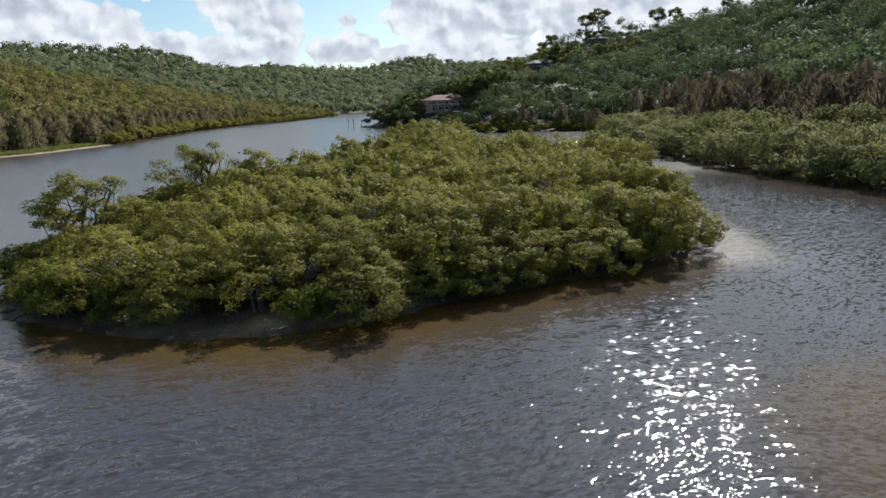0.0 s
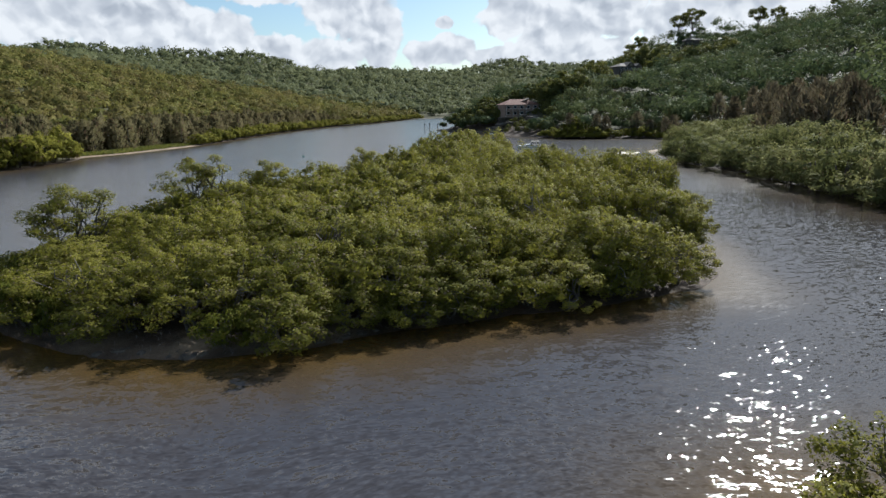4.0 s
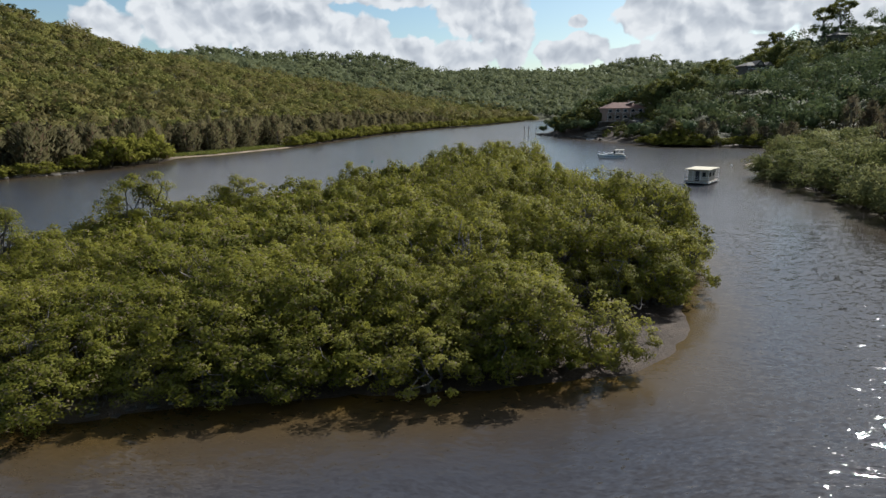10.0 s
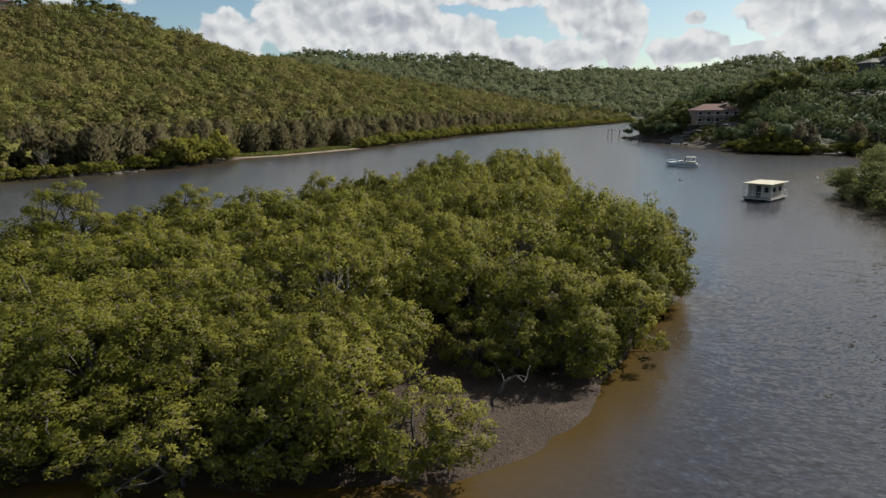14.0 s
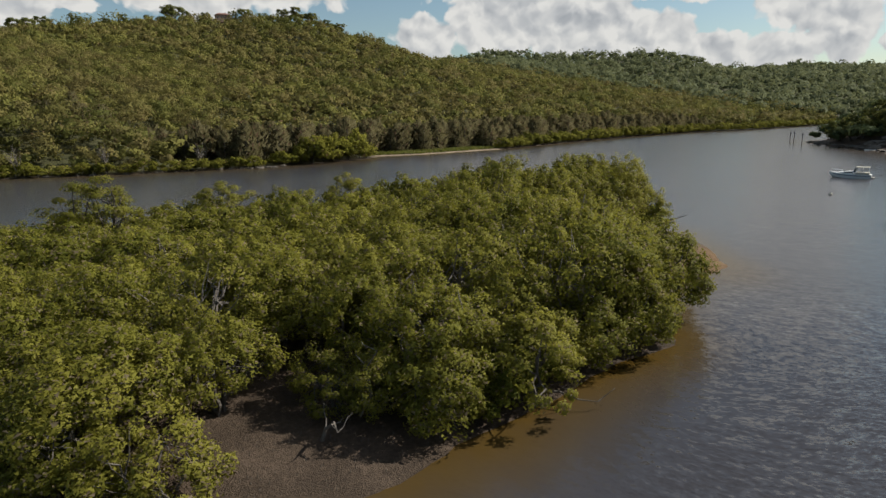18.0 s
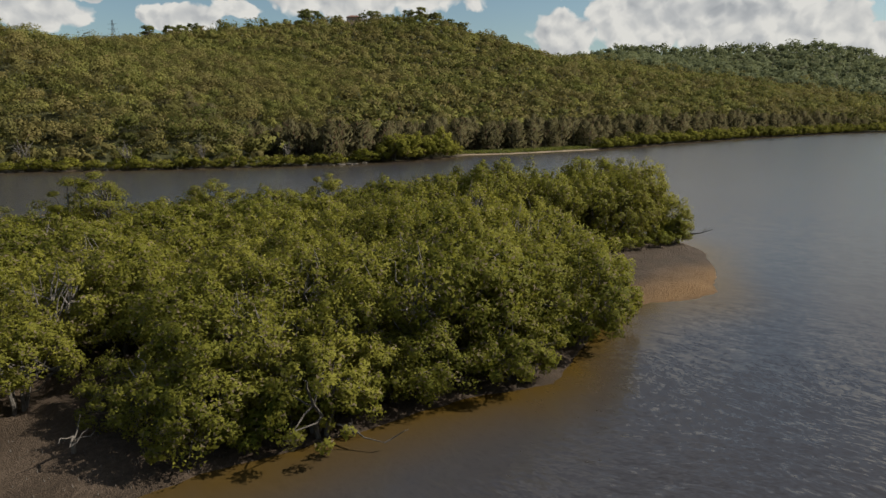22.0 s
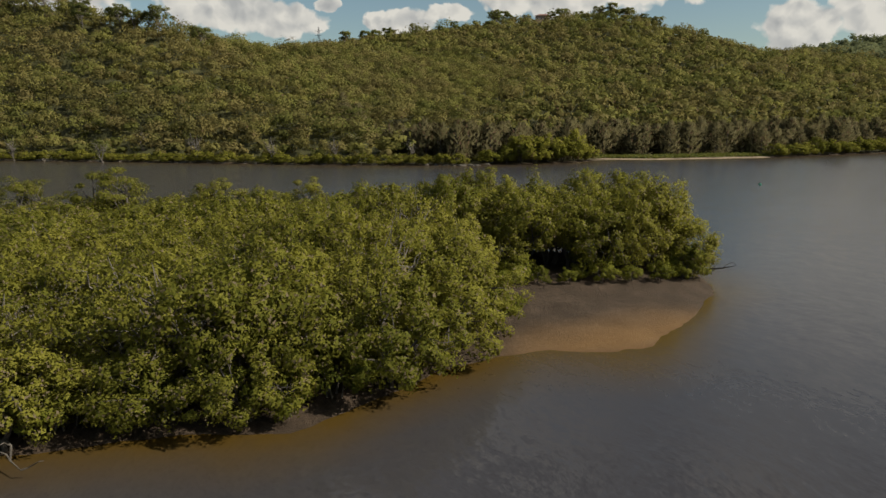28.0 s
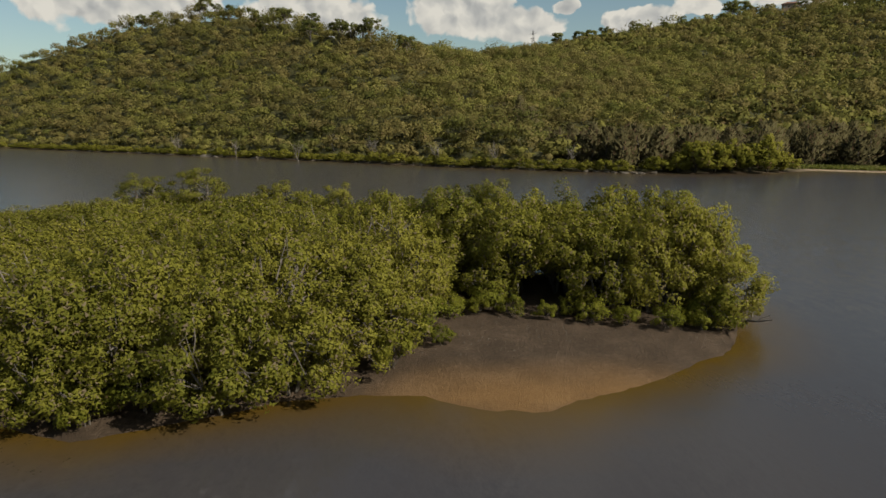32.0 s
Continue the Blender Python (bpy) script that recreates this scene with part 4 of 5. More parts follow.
def casuarina(name, label, needles, k=330):
    """A wispy grey-brown tree: one straight stem and drooping sprays."""
    root = tagged(new(name), label, "tree")
    trunk = bmesh.new()
    tube(trunk, bent((0, 0, -0.3), (0, 0, 11), 0.12), [0.13, 0.11, 0.09, 0.06, 0.02])
    part("trunk", trunk, BARK, root)
    h = rng.uniform(0.02, 1.0, k) ** 1.05
    turn, r = rng.uniform(0, 6.2832, k), rng.uniform(0.2, 1, k) ** 0.6 * 3.3 * (1.06 - h) ** 0.6 * (0.55 + 0.9 * np.minimum(h, 0.5))
    at = np.stack([r * np.cos(turn), r * np.sin(turn), 12 * h], 1)
    nrm = unit(np.stack([np.cos(turn), np.sin(turn), rng.normal(size=k) * 0.35], 1) + rng.normal(size=(k, 3)) * 0.4)
    up = unit(np.stack([0.35 * np.cos(turn), 0.35 * np.sin(turn), np.ones(k)], 1) + rng.normal(size=(k, 3)) * 0.22)
    side = unit(np.cross(nrm, up))
    a, b = up * (rng.uniform(0.9, 1.9, (k, 1)) / 2), side * (rng.uniform(0.22, 0.5, (k, 1)) / 2) * min(1, 520 / k)
    v = np.stack([at - a + b, at - a * 0.6 - b, at + a], 1).reshape(-1, 3)
    soft = unit(np.stack([0.6 * np.cos(turn), 0.6 * np.sin(turn), 0.7 + 0.5 * h], 1) + 0.25 * nrm).repeat(3, 0)
    mesh_part("crown", quads("crown", v, np.arange(3 * k).reshape(-1, 3), needles, True, soft), root)
    return root


pines = [casuarina("casuarina_tree", "wispy grey-brown casuarina with a straight dark stem", CASUARINA, 380) for i in range(4)]
brown = [casuarina("casuarina_tree", "wispy brown casuarina with a straight dark stem", BROWN_CASUARINA, 800) for i in range(3)]
rows = []
x, y, d = scatter(LEFT, 4.4, 7, (-200, 140, 20, 540), 31, 0.5)
ok = belt(x, y, d) & ~((d < 13) & (y > 205) & (y < 270))
for a, b in zip(x[ok], y[ok]):
    rows.append((a, b, float(ground_height(a, b)), rng.uniform(0.5, 0.95) + 0.2 * float(wobble(a, b, 8.0)), rng.uniform(1.1, 2.0)))
gather("casuarina_stand", pines, rows, "wispy grey-brown casuarinas behind the far bank", "trees")
rows = []
x, y, d = scatter(RIGHT, 7.0, 26, (90, 40, 190, 236), 32)
for a, b, e in zip(x, y, d):
    if e < 46:
        rows.append((a, b, float(ground_height(a, b)), rng.uniform(0.8, 1.15), rng.uniform(1.2, 1.9)))
for a, b in along(RIGHT, 224, 318, 5.0, 5.0, 2.0, 33, lambda a, b: a > 92):
    rows.append((a, b, float(ground_height(a, b)), rng.uniform(0.5, 0.8), rng.uniform(1.0, 1.5)))
gather("casuarina_stand", brown, rows, "wispy brown casuarinas below the near hill", "trees")

# foreground islet by the camera
rows = [(31.8, 22.4, 0.3, 0.70, 0.85), (34.8, 24.2, 0.35, 0.76, 0.95), (34.4, 21.0, 0.4, 0.80, 0.95), (37.8, 23.2, 0.4, 0.78, 1.0), (38.2, 20.6, 0.3, 0.75, 0.95)]
plant(mangroves[:4], rows, "mangroves of the islet")
PATTERNS = [*mangroves, *coarse, *thin, *bushes, *tallest, *skirted, *fringe, *silver, *pines, *brown]

# ---------------------------------------------------------------- emergent trees on the skyline
gums = [tree("gum_tree", "tall eucalypt with open umbrella crown on the ridge", "tree", 20.0, 6.8, 1, 30, 80, 0.80, GUM, PALE_BARK, low=0.5, puff_size=0.10, flat=0.6, twigs=16) for i in range(3)]
rows = []
for x, y, s in ((-549, 472, 1.15), (-530, 452, 0.8), (-512, 505, 0.75), (-455, 540, 0.7), (-420, 545, 0.65), (-256, 95, 0.62), (-262, 78, 0.6), (-270, 62, 0.6), (-252, 112, 0.55),
                (-318, 40, 0.6), (-345, -10, 0.62), (-590, 420, 0.7), (-605, 395, 0.7), (-640, 380, 0.8), (243, 452, 1.0), (236, 458, 0.9), (282, 436, 0.9), (292, 428, 0.8), (305, 385, 0.8), (312, 372, 0.85),
                (318, 350, 0.8), (206, 452, 0.8), (196, 446, 0.7), (325, 330, 0.8), (326, 300, 0.8), (140, 352, 0.7), (128, 345, 0.6), (-395, 560, 0.6), (-372, 600, 0.6), (-300, 45, 0.55)):
    s *= 1.25 if x < 0 else 1.1
    rows.append((x, y, float(ground_height(x, y)) - 0.3, s, s))
for line, a, b in (([(-420, 235), (-500, 330), (-538, 440), (-490, 500), (-420, 535), (-388, 566)], 0.6, 0.82), ([(-362, -62), (-339, 5), (-301, 50), (-256, 92), (-314, 150)], 0.42, 0.56)):
    for (x0, y0), (x1, y1) in zip(line, line[1:]):
        for k in range(4):
            f = (k + rng.uniform(0.1, 0.9)) / 4
            x, y, s = x0 + f * (x1 - x0) + rng.uniform(-6, 6), y0 + f * (y1 - y0) + rng.uniform(-6, 6), rng.uniform(a, b)
            rows.append((x, y, float(ground_height(x, y)) - 0.3, s, s * rng.uniform(0.9, 1.2)))
plant(gums, rows, "tall gums on the skyline")
lone = [(-96, 128, 0.5), (-108, 112, 0.5), (-128, 92, 0.55), (-140, 66, 0.5), (-163, 40, 0.5), (-84, 148, 0.45), (-190, 10, 0.55), (-150, 78, 0.45)]
snag = tree("dead_tree", "bare pale dead gum leaning on the slope", "tree", 9.0, 3.0, 2, 24, 8, 0.5, GUM, PALE_BARK, low=0.4, bare=0.8, puff_size=0.05, twigs=12)
plant([snag], [(x - 2, y + 1, float(ground_height(x - 2, y + 1)) - 0.2, s * 2.0, s * 1.8) for x, y, s in lone], "dead gums on the slope")

# ---------------------------------------------------------------- boats


def box(bm, x0, x1, y0, y1, z0, z1, soft=0.0):
    made = bmesh.ops.create_cube(bm, size=1.0, matrix=Matrix.Translation(((x0 + x1) / 2, (y0 + y1) / 2, (z0 + z1) / 2)) @ Matrix.Diagonal((x1 - x0, y1 - y0, z1 - z0, 1)))
    if soft:
        edges = list({e for v in made["verts"] for e in v.link_edges})
        bmesh.ops.bevel(bm, geom=edges, offset=soft, segments=2, affect="EDGES", profile=0.6)


def block(name, mat, parent, x0, x1, y0, y1, z0, z1, soft=0.0, label=""):
    bm = bmesh.new()
    box(bm, x0, x1, y0, y1, z0, z1, soft)
    return part(name, bm, mat, parent, label)


def rod(name, mat, parent, a, b, r, sides=8, label=""):
    bm = bmesh.new()
    tube(bm, [a, b], [r, r], sides)
    return part(name, bm, mat, parent, label)


def houseboat():
    boat = tagged(new("houseboat"), "square cream houseboat with flat pale roof on dark pontoons", "houseboat")
    for y in (-1.95, 1.95):
        bm = bmesh.new()
        tube(bm, [(-3.6, y, 0.16), (-3.2, y, 0.12), (3.2, y, 0.12), (3.6, y, 0.16)], [0.16, 0.36, 0.36, 0.16], 12)
        part("pontoon", bm, DARK, boat)
    block("deck", TIMBER, boat, -3.6, 3.6, -2.5, 2.5, 0.46, 0.60, 0.02)
    block("skirt", WHITE, boat, -3.64, 3.64, -2.54, 2.54, 0.36, 0.455, 0.01)
    cabin = block("cabin", CREAM, boat, -2.35, 2.35, -2.05, 2.05, 0.602, 2.72, 0.03)
    for y, side in ((-2.056, -1), (2.056, 1)):
        for x in (-1.3, 1.1):
            win = block("window", DARK, cabin, x - 0.55, x + 0.55, y - 0.02, y + 0.02, 1.45, 2.25, 0.008)
            block("pane", GLASS, cabin, x - 0.48, x + 0.48, y - 0.026, y + 0.026, 1.52, 2.18)
    for x in (-2.356, 2.356):
        block("door", DARK, cabin, x - 0.02, x + 0.02, -0.2, 0.6, 0.62, 2.5, 0.008)
        block("window", DARK, cabin, x - 0.02, x + 0.02, -1.5, -0.8, 1.4, 2.3, 0.008)
        block("pane", GLASS, cabin, x - 0.027, x + 0.027, -1.43, -0.87, 1.47, 2.23)
    bm = bmesh.new()
    box(bm, -3.55, 3.55, -2.55, 2.55, 2.78, 2.90, 0.02)
    for v in bm.verts:
        v.co.z += 0.16 * (1 - abs(v.co.y) / 2.55)
    part("roof", bm, ROOF_CREAM, boat, "pale cream sheet roof with overhanging ends")
    for x in (-3.45, 3.45):
        for y in (-2.4, -0.8, 0.8, 2.4):
            rod("post", WHITE, boat, (x, y, 0.58), (x, y, 2.80), 0.035)
        for z in (1.05, 1.5):
            rod("rail", WHITE, boat, (x, -2.4, z), (x, 2.4, z), 0.025)
    for y in (-2.4, 2.4):
        for x0, x1 in ((-3.45, -2.4), (2.4, 3.45)):
            rod("rail", WHITE, boat, (x0, y, 1.5), (x1, y, 1.5), 0.025)
    bm = bmesh.new()
    box(bm, 3.5, 3.85, -0.25, 0.25, 0.3, 1.05, 0.06)
    part("outboard_motor", bm, DARK, boat, "black outboard motor")
    return boat


houseboat().matrix_basis = pose(71.6, 137.2, -0.05, 0, 0, 57) @ Matrix.Diagonal((0.9, 0.87, 0.96, 1))


def cruiser():
    """Bow towards +x."""
    boat = tagged(new("motor_cruiser"), "white motor cruiser with grey stripe moored on the river", "motor boat")
    bm = bmesh.new()
    rings = []
    for x, half, keel, top in ((-3.7, 1.25, -0.3, 0.85), (-2.0, 1.32, -0.4, 0.85), (0.2, 1.30, -0.4, 0.92), (2.0, 1.0, -0.25, 1.05), (3.2, 0.48, 0.1, 1.2), (3.85, 0.05, 0.75, 1.28)):
        rings.append([bm.verts.new(p) for p in ((x, -half, top), (x, -half * 0.86, keel + 0.4), (x, 0, keel), (x, half * 0.86, keel + 0.4), (x, half, top))])
    for a, b in zip(rings, rings[1:]):
        for i in range(4):
            bm.faces.new((a[i], a[i + 1], b[i + 1], b[i]))
        bm.faces.new((a[4], a[0], b[0], b[4]))
    bm.faces.new(rings[0])
    bmesh.ops.recalc_face_normals(bm, faces=bm.faces)
    hull = part("hull", bm, WHITE, boat)
    for side in (-1, 1):
        bm = bmesh.new()
        line = [(-3.68, 1.27, 0.58), (-2.0, 1.33, 0.58), (0.2, 1.31, 0.62), (2.0, 1.0, 0.72), (3.2, 0.46, 0.9)]
        tube(bm, [(x, side * y, z) for x, y, z in line], [0.09] * 5, 6)
        part("stripe", bm, NAVY, hull, "grey-blue band along the hull")
    bm = bmesh.new()
    box(bm, -0.6, 2.3, -0.85, 0.85, 0.9, 1.55, 0.12)
    for v in bm.verts:
        if v.co.x > 1.0 and v.co.z > 1.2:
            v.co.z -= 0.35
            v.co.y *= 0.7
    part("cabin", bm, WHITE, boat)
    for side in (-1, 1):
        block("window", GLASS, boat, -0.3, 1.2, side * 0.86 - 0.015, side * 0.86 + 0.015, 1.15, 1.38, 0.005)
    bm = bmesh.new()
    box(bm, -0.75, -0.35, -1.0, 1.0, 1.3, 2.15, 0.03)
    for v in bm.verts:
        v.co.x -= 0.45 * (v.co.z - 1.3)
    part("windscreen", bm, GLASS, boat)
    block("cockpit", CREAM, boat, -3.3, -0.8, -1.1, 1.1, 0.86, 1.25, 0.05)
    bm = bmesh.new()
    box(bm, -3.3, -0.9, -1.15, 1.15, 2.25, 2.40, 0.05)
    part("canopy", bm, CREAM, boat, "cream canvas canopy over the cockpit")
    for x in (-3.2, -2.1, -1.0):
        for y in (-1.1, 1.1):
            rod("canopy_post", WHITE, boat, (x, y, 1.2), (x, y, 2.28), 0.03, 6)
    bm = bmesh.new()
    tube(bm, [(1.4, -0.95, 1.6), (2.9, -0.5, 1.75), (3.6, 0, 1.8), (2.9, 0.5, 1.75), (1.4, 0.95, 1.6)], [0.022] * 5, 5)
    part("bow_rail", bm, WHITE, boat)
    block("swim_platform", TIMBER, boat, -4.25, -3.71, -1.0, 1.0, 0.22, 0.30, 0.01)
    return boat


cruiser().matrix_basis = pose(64.6, 196.5, -0.05, 0, 0, 176)


def buoy(x, y, color):
    b = tagged(new("mooring_buoy"), "small round mooring buoy floating on the river", "buoy")
    bm = bmesh.new()
    bmesh.ops.create_uvsphere(bm, u_segments=12, v_segments=8, radius=0.32)
    for v in bm.verts:
        v.co.z *= 0.85
    part("float", bm, color, b)
    rod("ring", DARK, b, (0, 0, 0.2), (0, 0, 0.45), 0.04, 6)
    b.matrix_basis = pose(x, y, 0.08)


buoy(88.1, 170.3, WHITE)
buoy(61.3, 163.5, CREAM)
buoy(-2.6, 190.5, GREEN)


def marker(x, y, tall):
    p = tagged(new("channel_marker"), "dark timber channel marker pile standing in the water", "marker post")
    rod("pile", TIMBER, p, (0, 0, -3), (0.03, 0, tall), 0.16, 9)
    block("board", DARK, p, -0.35, 0.35, -0.2, -0.15, tall - 0.75, tall - 0.15, 0.01)
    p.matrix_basis = pose(x, y, 0)


marker(46, 352, 4.6)
marker(44, 362, 4.2)
marker(49.5, 343, 4.4)

# ---------------------------------------------------------------- houses


def house(label, wide, deep, eave, rise, wall, roof_mat, storeys, bays, at, foot=3.0):
    """A hipped house with its windows, a balcony along the front and a chimney."""
    h = tagged(new("house"), label, "house")
    walls = block("wall", wall, h, -wide / 2, wide / 2, -deep / 2, deep / 2, -foot, eave, 0.03)
    bm = bmesh.new()
    o = 0.7
    base = [bm.verts.new(p) for p in ((-wide / 2 - o, -deep / 2 - o, eave), (wide / 2 + o, -deep / 2 - o, eave), (wide / 2 + o, deep / 2 + o, eave), (-wide / 2 - o, deep / 2 + o, eave))]
    top = [bm.verts.new(p) for p in ((-wide / 2 + deep / 2, 0, eave + rise), (wide / 2 - deep / 2, 0, eave + rise))]
    for face in ((base[0], base[1], top[1], top[0]), (base[1], base[2], top[1]), (base[2], base[3], top[0], top[1]), (base[3], base[0], top[0]), base[::-1]):
        bm.faces.new(face)
    part("roof", bm, roof_mat, h)
    for s in range(storeys):
        z = 0.9 + s * eave / storeys
        for b in range(bays):
            x = -wide / 2 + wide * (b + 0.5) / bays
            w = block("window", WHITE, walls, x - 0.85, x + 0.85, -deep / 2 - 0.05, -deep / 2 + 0.05, z, z + 1.4, 0.01)
            block("pane", GLASS, walls, x - 0.75, x + 0.75, -deep / 2 - 0.06, -deep / 2 + 0.06, z + 0.1, z + 1.3)
        if s:
            block("balcony", TIMBER, h, -wide / 2, wide / 2, -deep / 2 - 1.6, -deep / 2 - 0.01, s * eave / storeys - 0.12, s * eave / storeys + 0.02, 0.01)
            rod("balcony_rail", WHITE, h, (-wide / 2, -deep / 2 - 1.55, s * eave / storeys + 1.0), (wide / 2, -deep / 2 - 1.55, s * eave / storeys + 1.0), 0.04, 6)
            for k in range(bays + 1):
                x = -wide / 2 + 0.05 + (wide - 0.1) * k / bays
                rod("balcony_post", WHITE, h, (x, -deep / 2 - 1.55, -1.0), (x, -deep / 2 - 1.55, s * eave / storeys + 1.0), 0.06, 6)
    block("chimney", wall, h, wide * 0.18, wide * 0.18 + 0.8, 0.6, 1.4, eave, eave + rise + 0.9, 0.02)
    h.matrix_basis = at
    return h


point = house("two-storey pinkish house with brown tiled roof on the rocky point", 18, 9, 5.6, 2.6, BRICK_WALL, ROOF_TILE, 2, 5, pose(88, 319, 7.8, 0, 0, 12), foot=5.0)
bm = bmesh.new()
box(bm, -3.4, 3.4, -3.0, 3.0, 0, 0.25, 0.02)
for v in bm.verts:
    v.co.z += 0.32 * v.co.x + 1.1
part("skillion_roof", bm, ROOF_GREY, point, "raised pale skillion roof").matrix_basis = pose(2.0, 0.5, 6.2)
block("terrace", TIMBER, point, -13, 13, -9.5, -6.2, -0.35, -0.1, 0.02)
block("retaining_wall", ROCK, point, -13, 13, -6.9, -6.5, -4.0, -0.36, 0.03)
dark_house = house("dark timber house with brown gabled roof among trees on the hillside", 18, 9, 5.4, 2.2, DARK_WALL, ROOF_GREY, 2, 5, pose(176, 403, 30.0, 0, 0, 20), foot=11.0)
for x, wide, top in ((-0.5, 3.6, 8.3), (6.0, 2.8, 7.4)):
    bm = bmesh.new()
    front = [bm.verts.new((x + a, -5.4, z)) for a, z in ((-wide, 5.5), (wide, 5.5), (0, top))]
    rear = [bm.verts.new((v.co.x, 1.0, v.co.z)) for v in front]
    bm.faces.new(front)
    for a, b in ((1, 2), (2, 0), (0, 1)):
        bm.faces.new((front[b], front[a], rear[a], rear[b]))
    bmesh.ops.recalc_face_normals(bm, faces=bm.faces)
    part("gable", bm, ROOF_GREY, dark_house)
    bm = bmesh.new()
    bm.faces.new([bm.verts.new((x + a, -5.42, z)) for a, z in ((-wide * 0.5, 5.7), (wide * 0.5, 5.7), (0, top - 0.9))])
    bmesh.ops.solidify(bm, geom=bm.faces[:], thickness=0.05)
    part("gable_panel", bm, CREAM, dark_house, "pale boarded gable end")
for x, y, z, w, wall, roof in ((-586, 394, 101, 13, CREAM, ROOF_TILE), (-571, 423, 104, 16, DARK_WALL, ROOF_GREY), (-558, 446, 107, 14, CREAM, ROOF_GREY), (-501, 498, 115, 15, BRICK_WALL, ROOF_TILE), (-600, 372, 99, 13, CREAM, ROOF_GREY)):
    house("house with low hipped roof on the wooded ridge", w, 8, 4.6, 2.0, wall, roof, 1, 4, pose(x, y, max(z, float(ground_height(x, y)) + 3.2), 0, 0, 60))
house("grey house half hidden by gums on the ridge", 16, 8, 5.0, 2.2, DARK_WALL, ROOF_GREY, 1, 4, pose(276, 410, float(ground_height(276, 410)) + 3.4, 0, 0, 32))
house("grey house half hidden by gums on the ridge", 14, 8, 5.0, 2.2, DARK_WALL, ROOF_GREY, 1, 4, pose(236, 434, float(ground_height(236, 434)) + 2.6, 0, 0, 26))

# trees round the house on the point
grove = [tree("gum_tree", "rounded dark green tree among the houses of the near bank", "tree", 9.0, 4.2, 2, 44, 80, 0.50, GUM, BARK, low=0.12, puff_size=0.14, twigs=5) for i in range(2)]
rows = []
for x, y, s in ((61, 339, 0.75), (66, 331, 0.85), (70, 326, 0.95), (73, 333, 1.05), (77, 327, 0.9), (66, 343, 1.0), (76, 340, 1.2), (60, 348, 0.9), (100, 314, 0.9), (103, 308, 0.8), (98, 304, 0.6), (107, 316, 1.1), (82, 306, 0.28), (86, 303, 0.25), (93, 306, 0.3), (96, 303, 0.32), (79, 312, 0.3),
                (79, 299, 0.34), (82, 295, 0.4), (84, 290, 0.5), (86, 284, 0.55), (87, 278, 0.5), (89, 271, 0.6), (92, 281, 0.5), (97, 290, 0.7), (77, 294, 0.28), (81, 287, 0.35), (83, 280, 0.35),
                (228, 405, 1.6), (230, 392, 1.5), (235, 384, 1.6), (224, 396, 1.5), (219, 408, 1.7), (238, 396, 1.6),
                (84, 306, 0.26), (90, 306, 0.26), (95, 309, 0.3), (100, 308, 0.55), (101, 302, 0.5), (104, 300, 0.6), (97, 299, 0.4), (75, 317, 0.55), (78, 320, 0.7), (72, 321, 0.6),
                (101, 318, 1.25), (106, 311, 1.45), (111, 318, 1.7), (104, 322, 1.35), (116, 312, 1.5), (84, 333, 1.0), (91, 334, 1.1), (98, 333, 1.2), (80, 333, 1.0),
                (150, 384, 2.3), (144, 390, 1.9), (190, 390, 1.3), (186, 384, 0.8), (170, 388, 0.7), (178, 388, 0.75), (163, 386, 0.85), (166, 378, 0.85), (173, 376, 0.85), (159, 372, 0.9), (155, 364, 0.95), (163, 364, 0.9), (170, 366, 0.9), (150, 356, 1.0), (158, 354, 1.0), (166, 354, 0.95), (180, 377, 0.9), (189, 374, 1.0), (148, 347, 0.9), (157, 346, 0.9), (143, 336, 0.9), (151, 334, 0.9), (160, 336, 0.9), (140, 326, 0.9), (149, 325, 0.95), (194, 402, 1.7), (199, 396, 1.9), (166, 414, 1.6), (184, 420, 2.2), (196, 424, 2.4), (206, 418, 2.2)):
    rows.append((x, y, float(ground_height(x, y)) - 0.2, s, s))
plant(grove, rows, "trees round the houses of the near bank")

# jetty with ramp below the house
j = tagged(new("jetty"), "small pale pontoon jetty with ramp below the house", "jetty")
block("pontoon", WHITE, j, -3.2, 3.2, -1.3, 1.3, -0.15, 0.38, 0.04)
bm = bmesh.new()
box(bm, -0.6, 0.6, 1.2, 9.0, 0.0, 0.12, 0.01)
for v in bm.verts:
    v.co.z += 0.4 + (v.co.y - 1.2) * 0.2
part("ramp", bm, TIMBER, j)
for x in (-3.0, 3.0):
    rod("pile", TIMBER, j, (x, 1.5, -2.5), (x, 1.5, 2.2), 0.14)
j.matrix_basis = pose(73.6, 301, 0, 0, 0, -30)

# power pylon on the ridge
p = tagged(new("power_pylon"), "thin grey lattice power pylon on the ridge", "pylon")
for a, b in ((-1, -1), (-1, 1), (1, -1), (1, 1)):
    rod("leg", DARK, p, (2.2 * a, 2.2 * b, -6), (0.35 * a, 0.35 * b, 24), 0.10, 5)
for z in (4, 9, 14, 19):
    s = 2.2 - 1.85 * (z + 6) / 30
    for a, b, c, d in ((-1, -1, 1, -1), (1, -1, 1, 1), (1, 1, -1, 1), (-1, 1, -1, -1)):
        rod("brace", DARK, p, (s * a, s * b, z), (s * c * 0.8, s * d * 0.8, z + 4.5), 0.06, 4)
for z in (17, 21):
    rod("crossarm", DARK, p, (-4, 0, z), (4, 0, z), 0.12, 5)
p.matrix_basis = pose(-494, 243, float(ground_height(-494, 243)) + 6, 0, 0, 40)

# ---------------------------------------------------------------- rocks, logs and grass


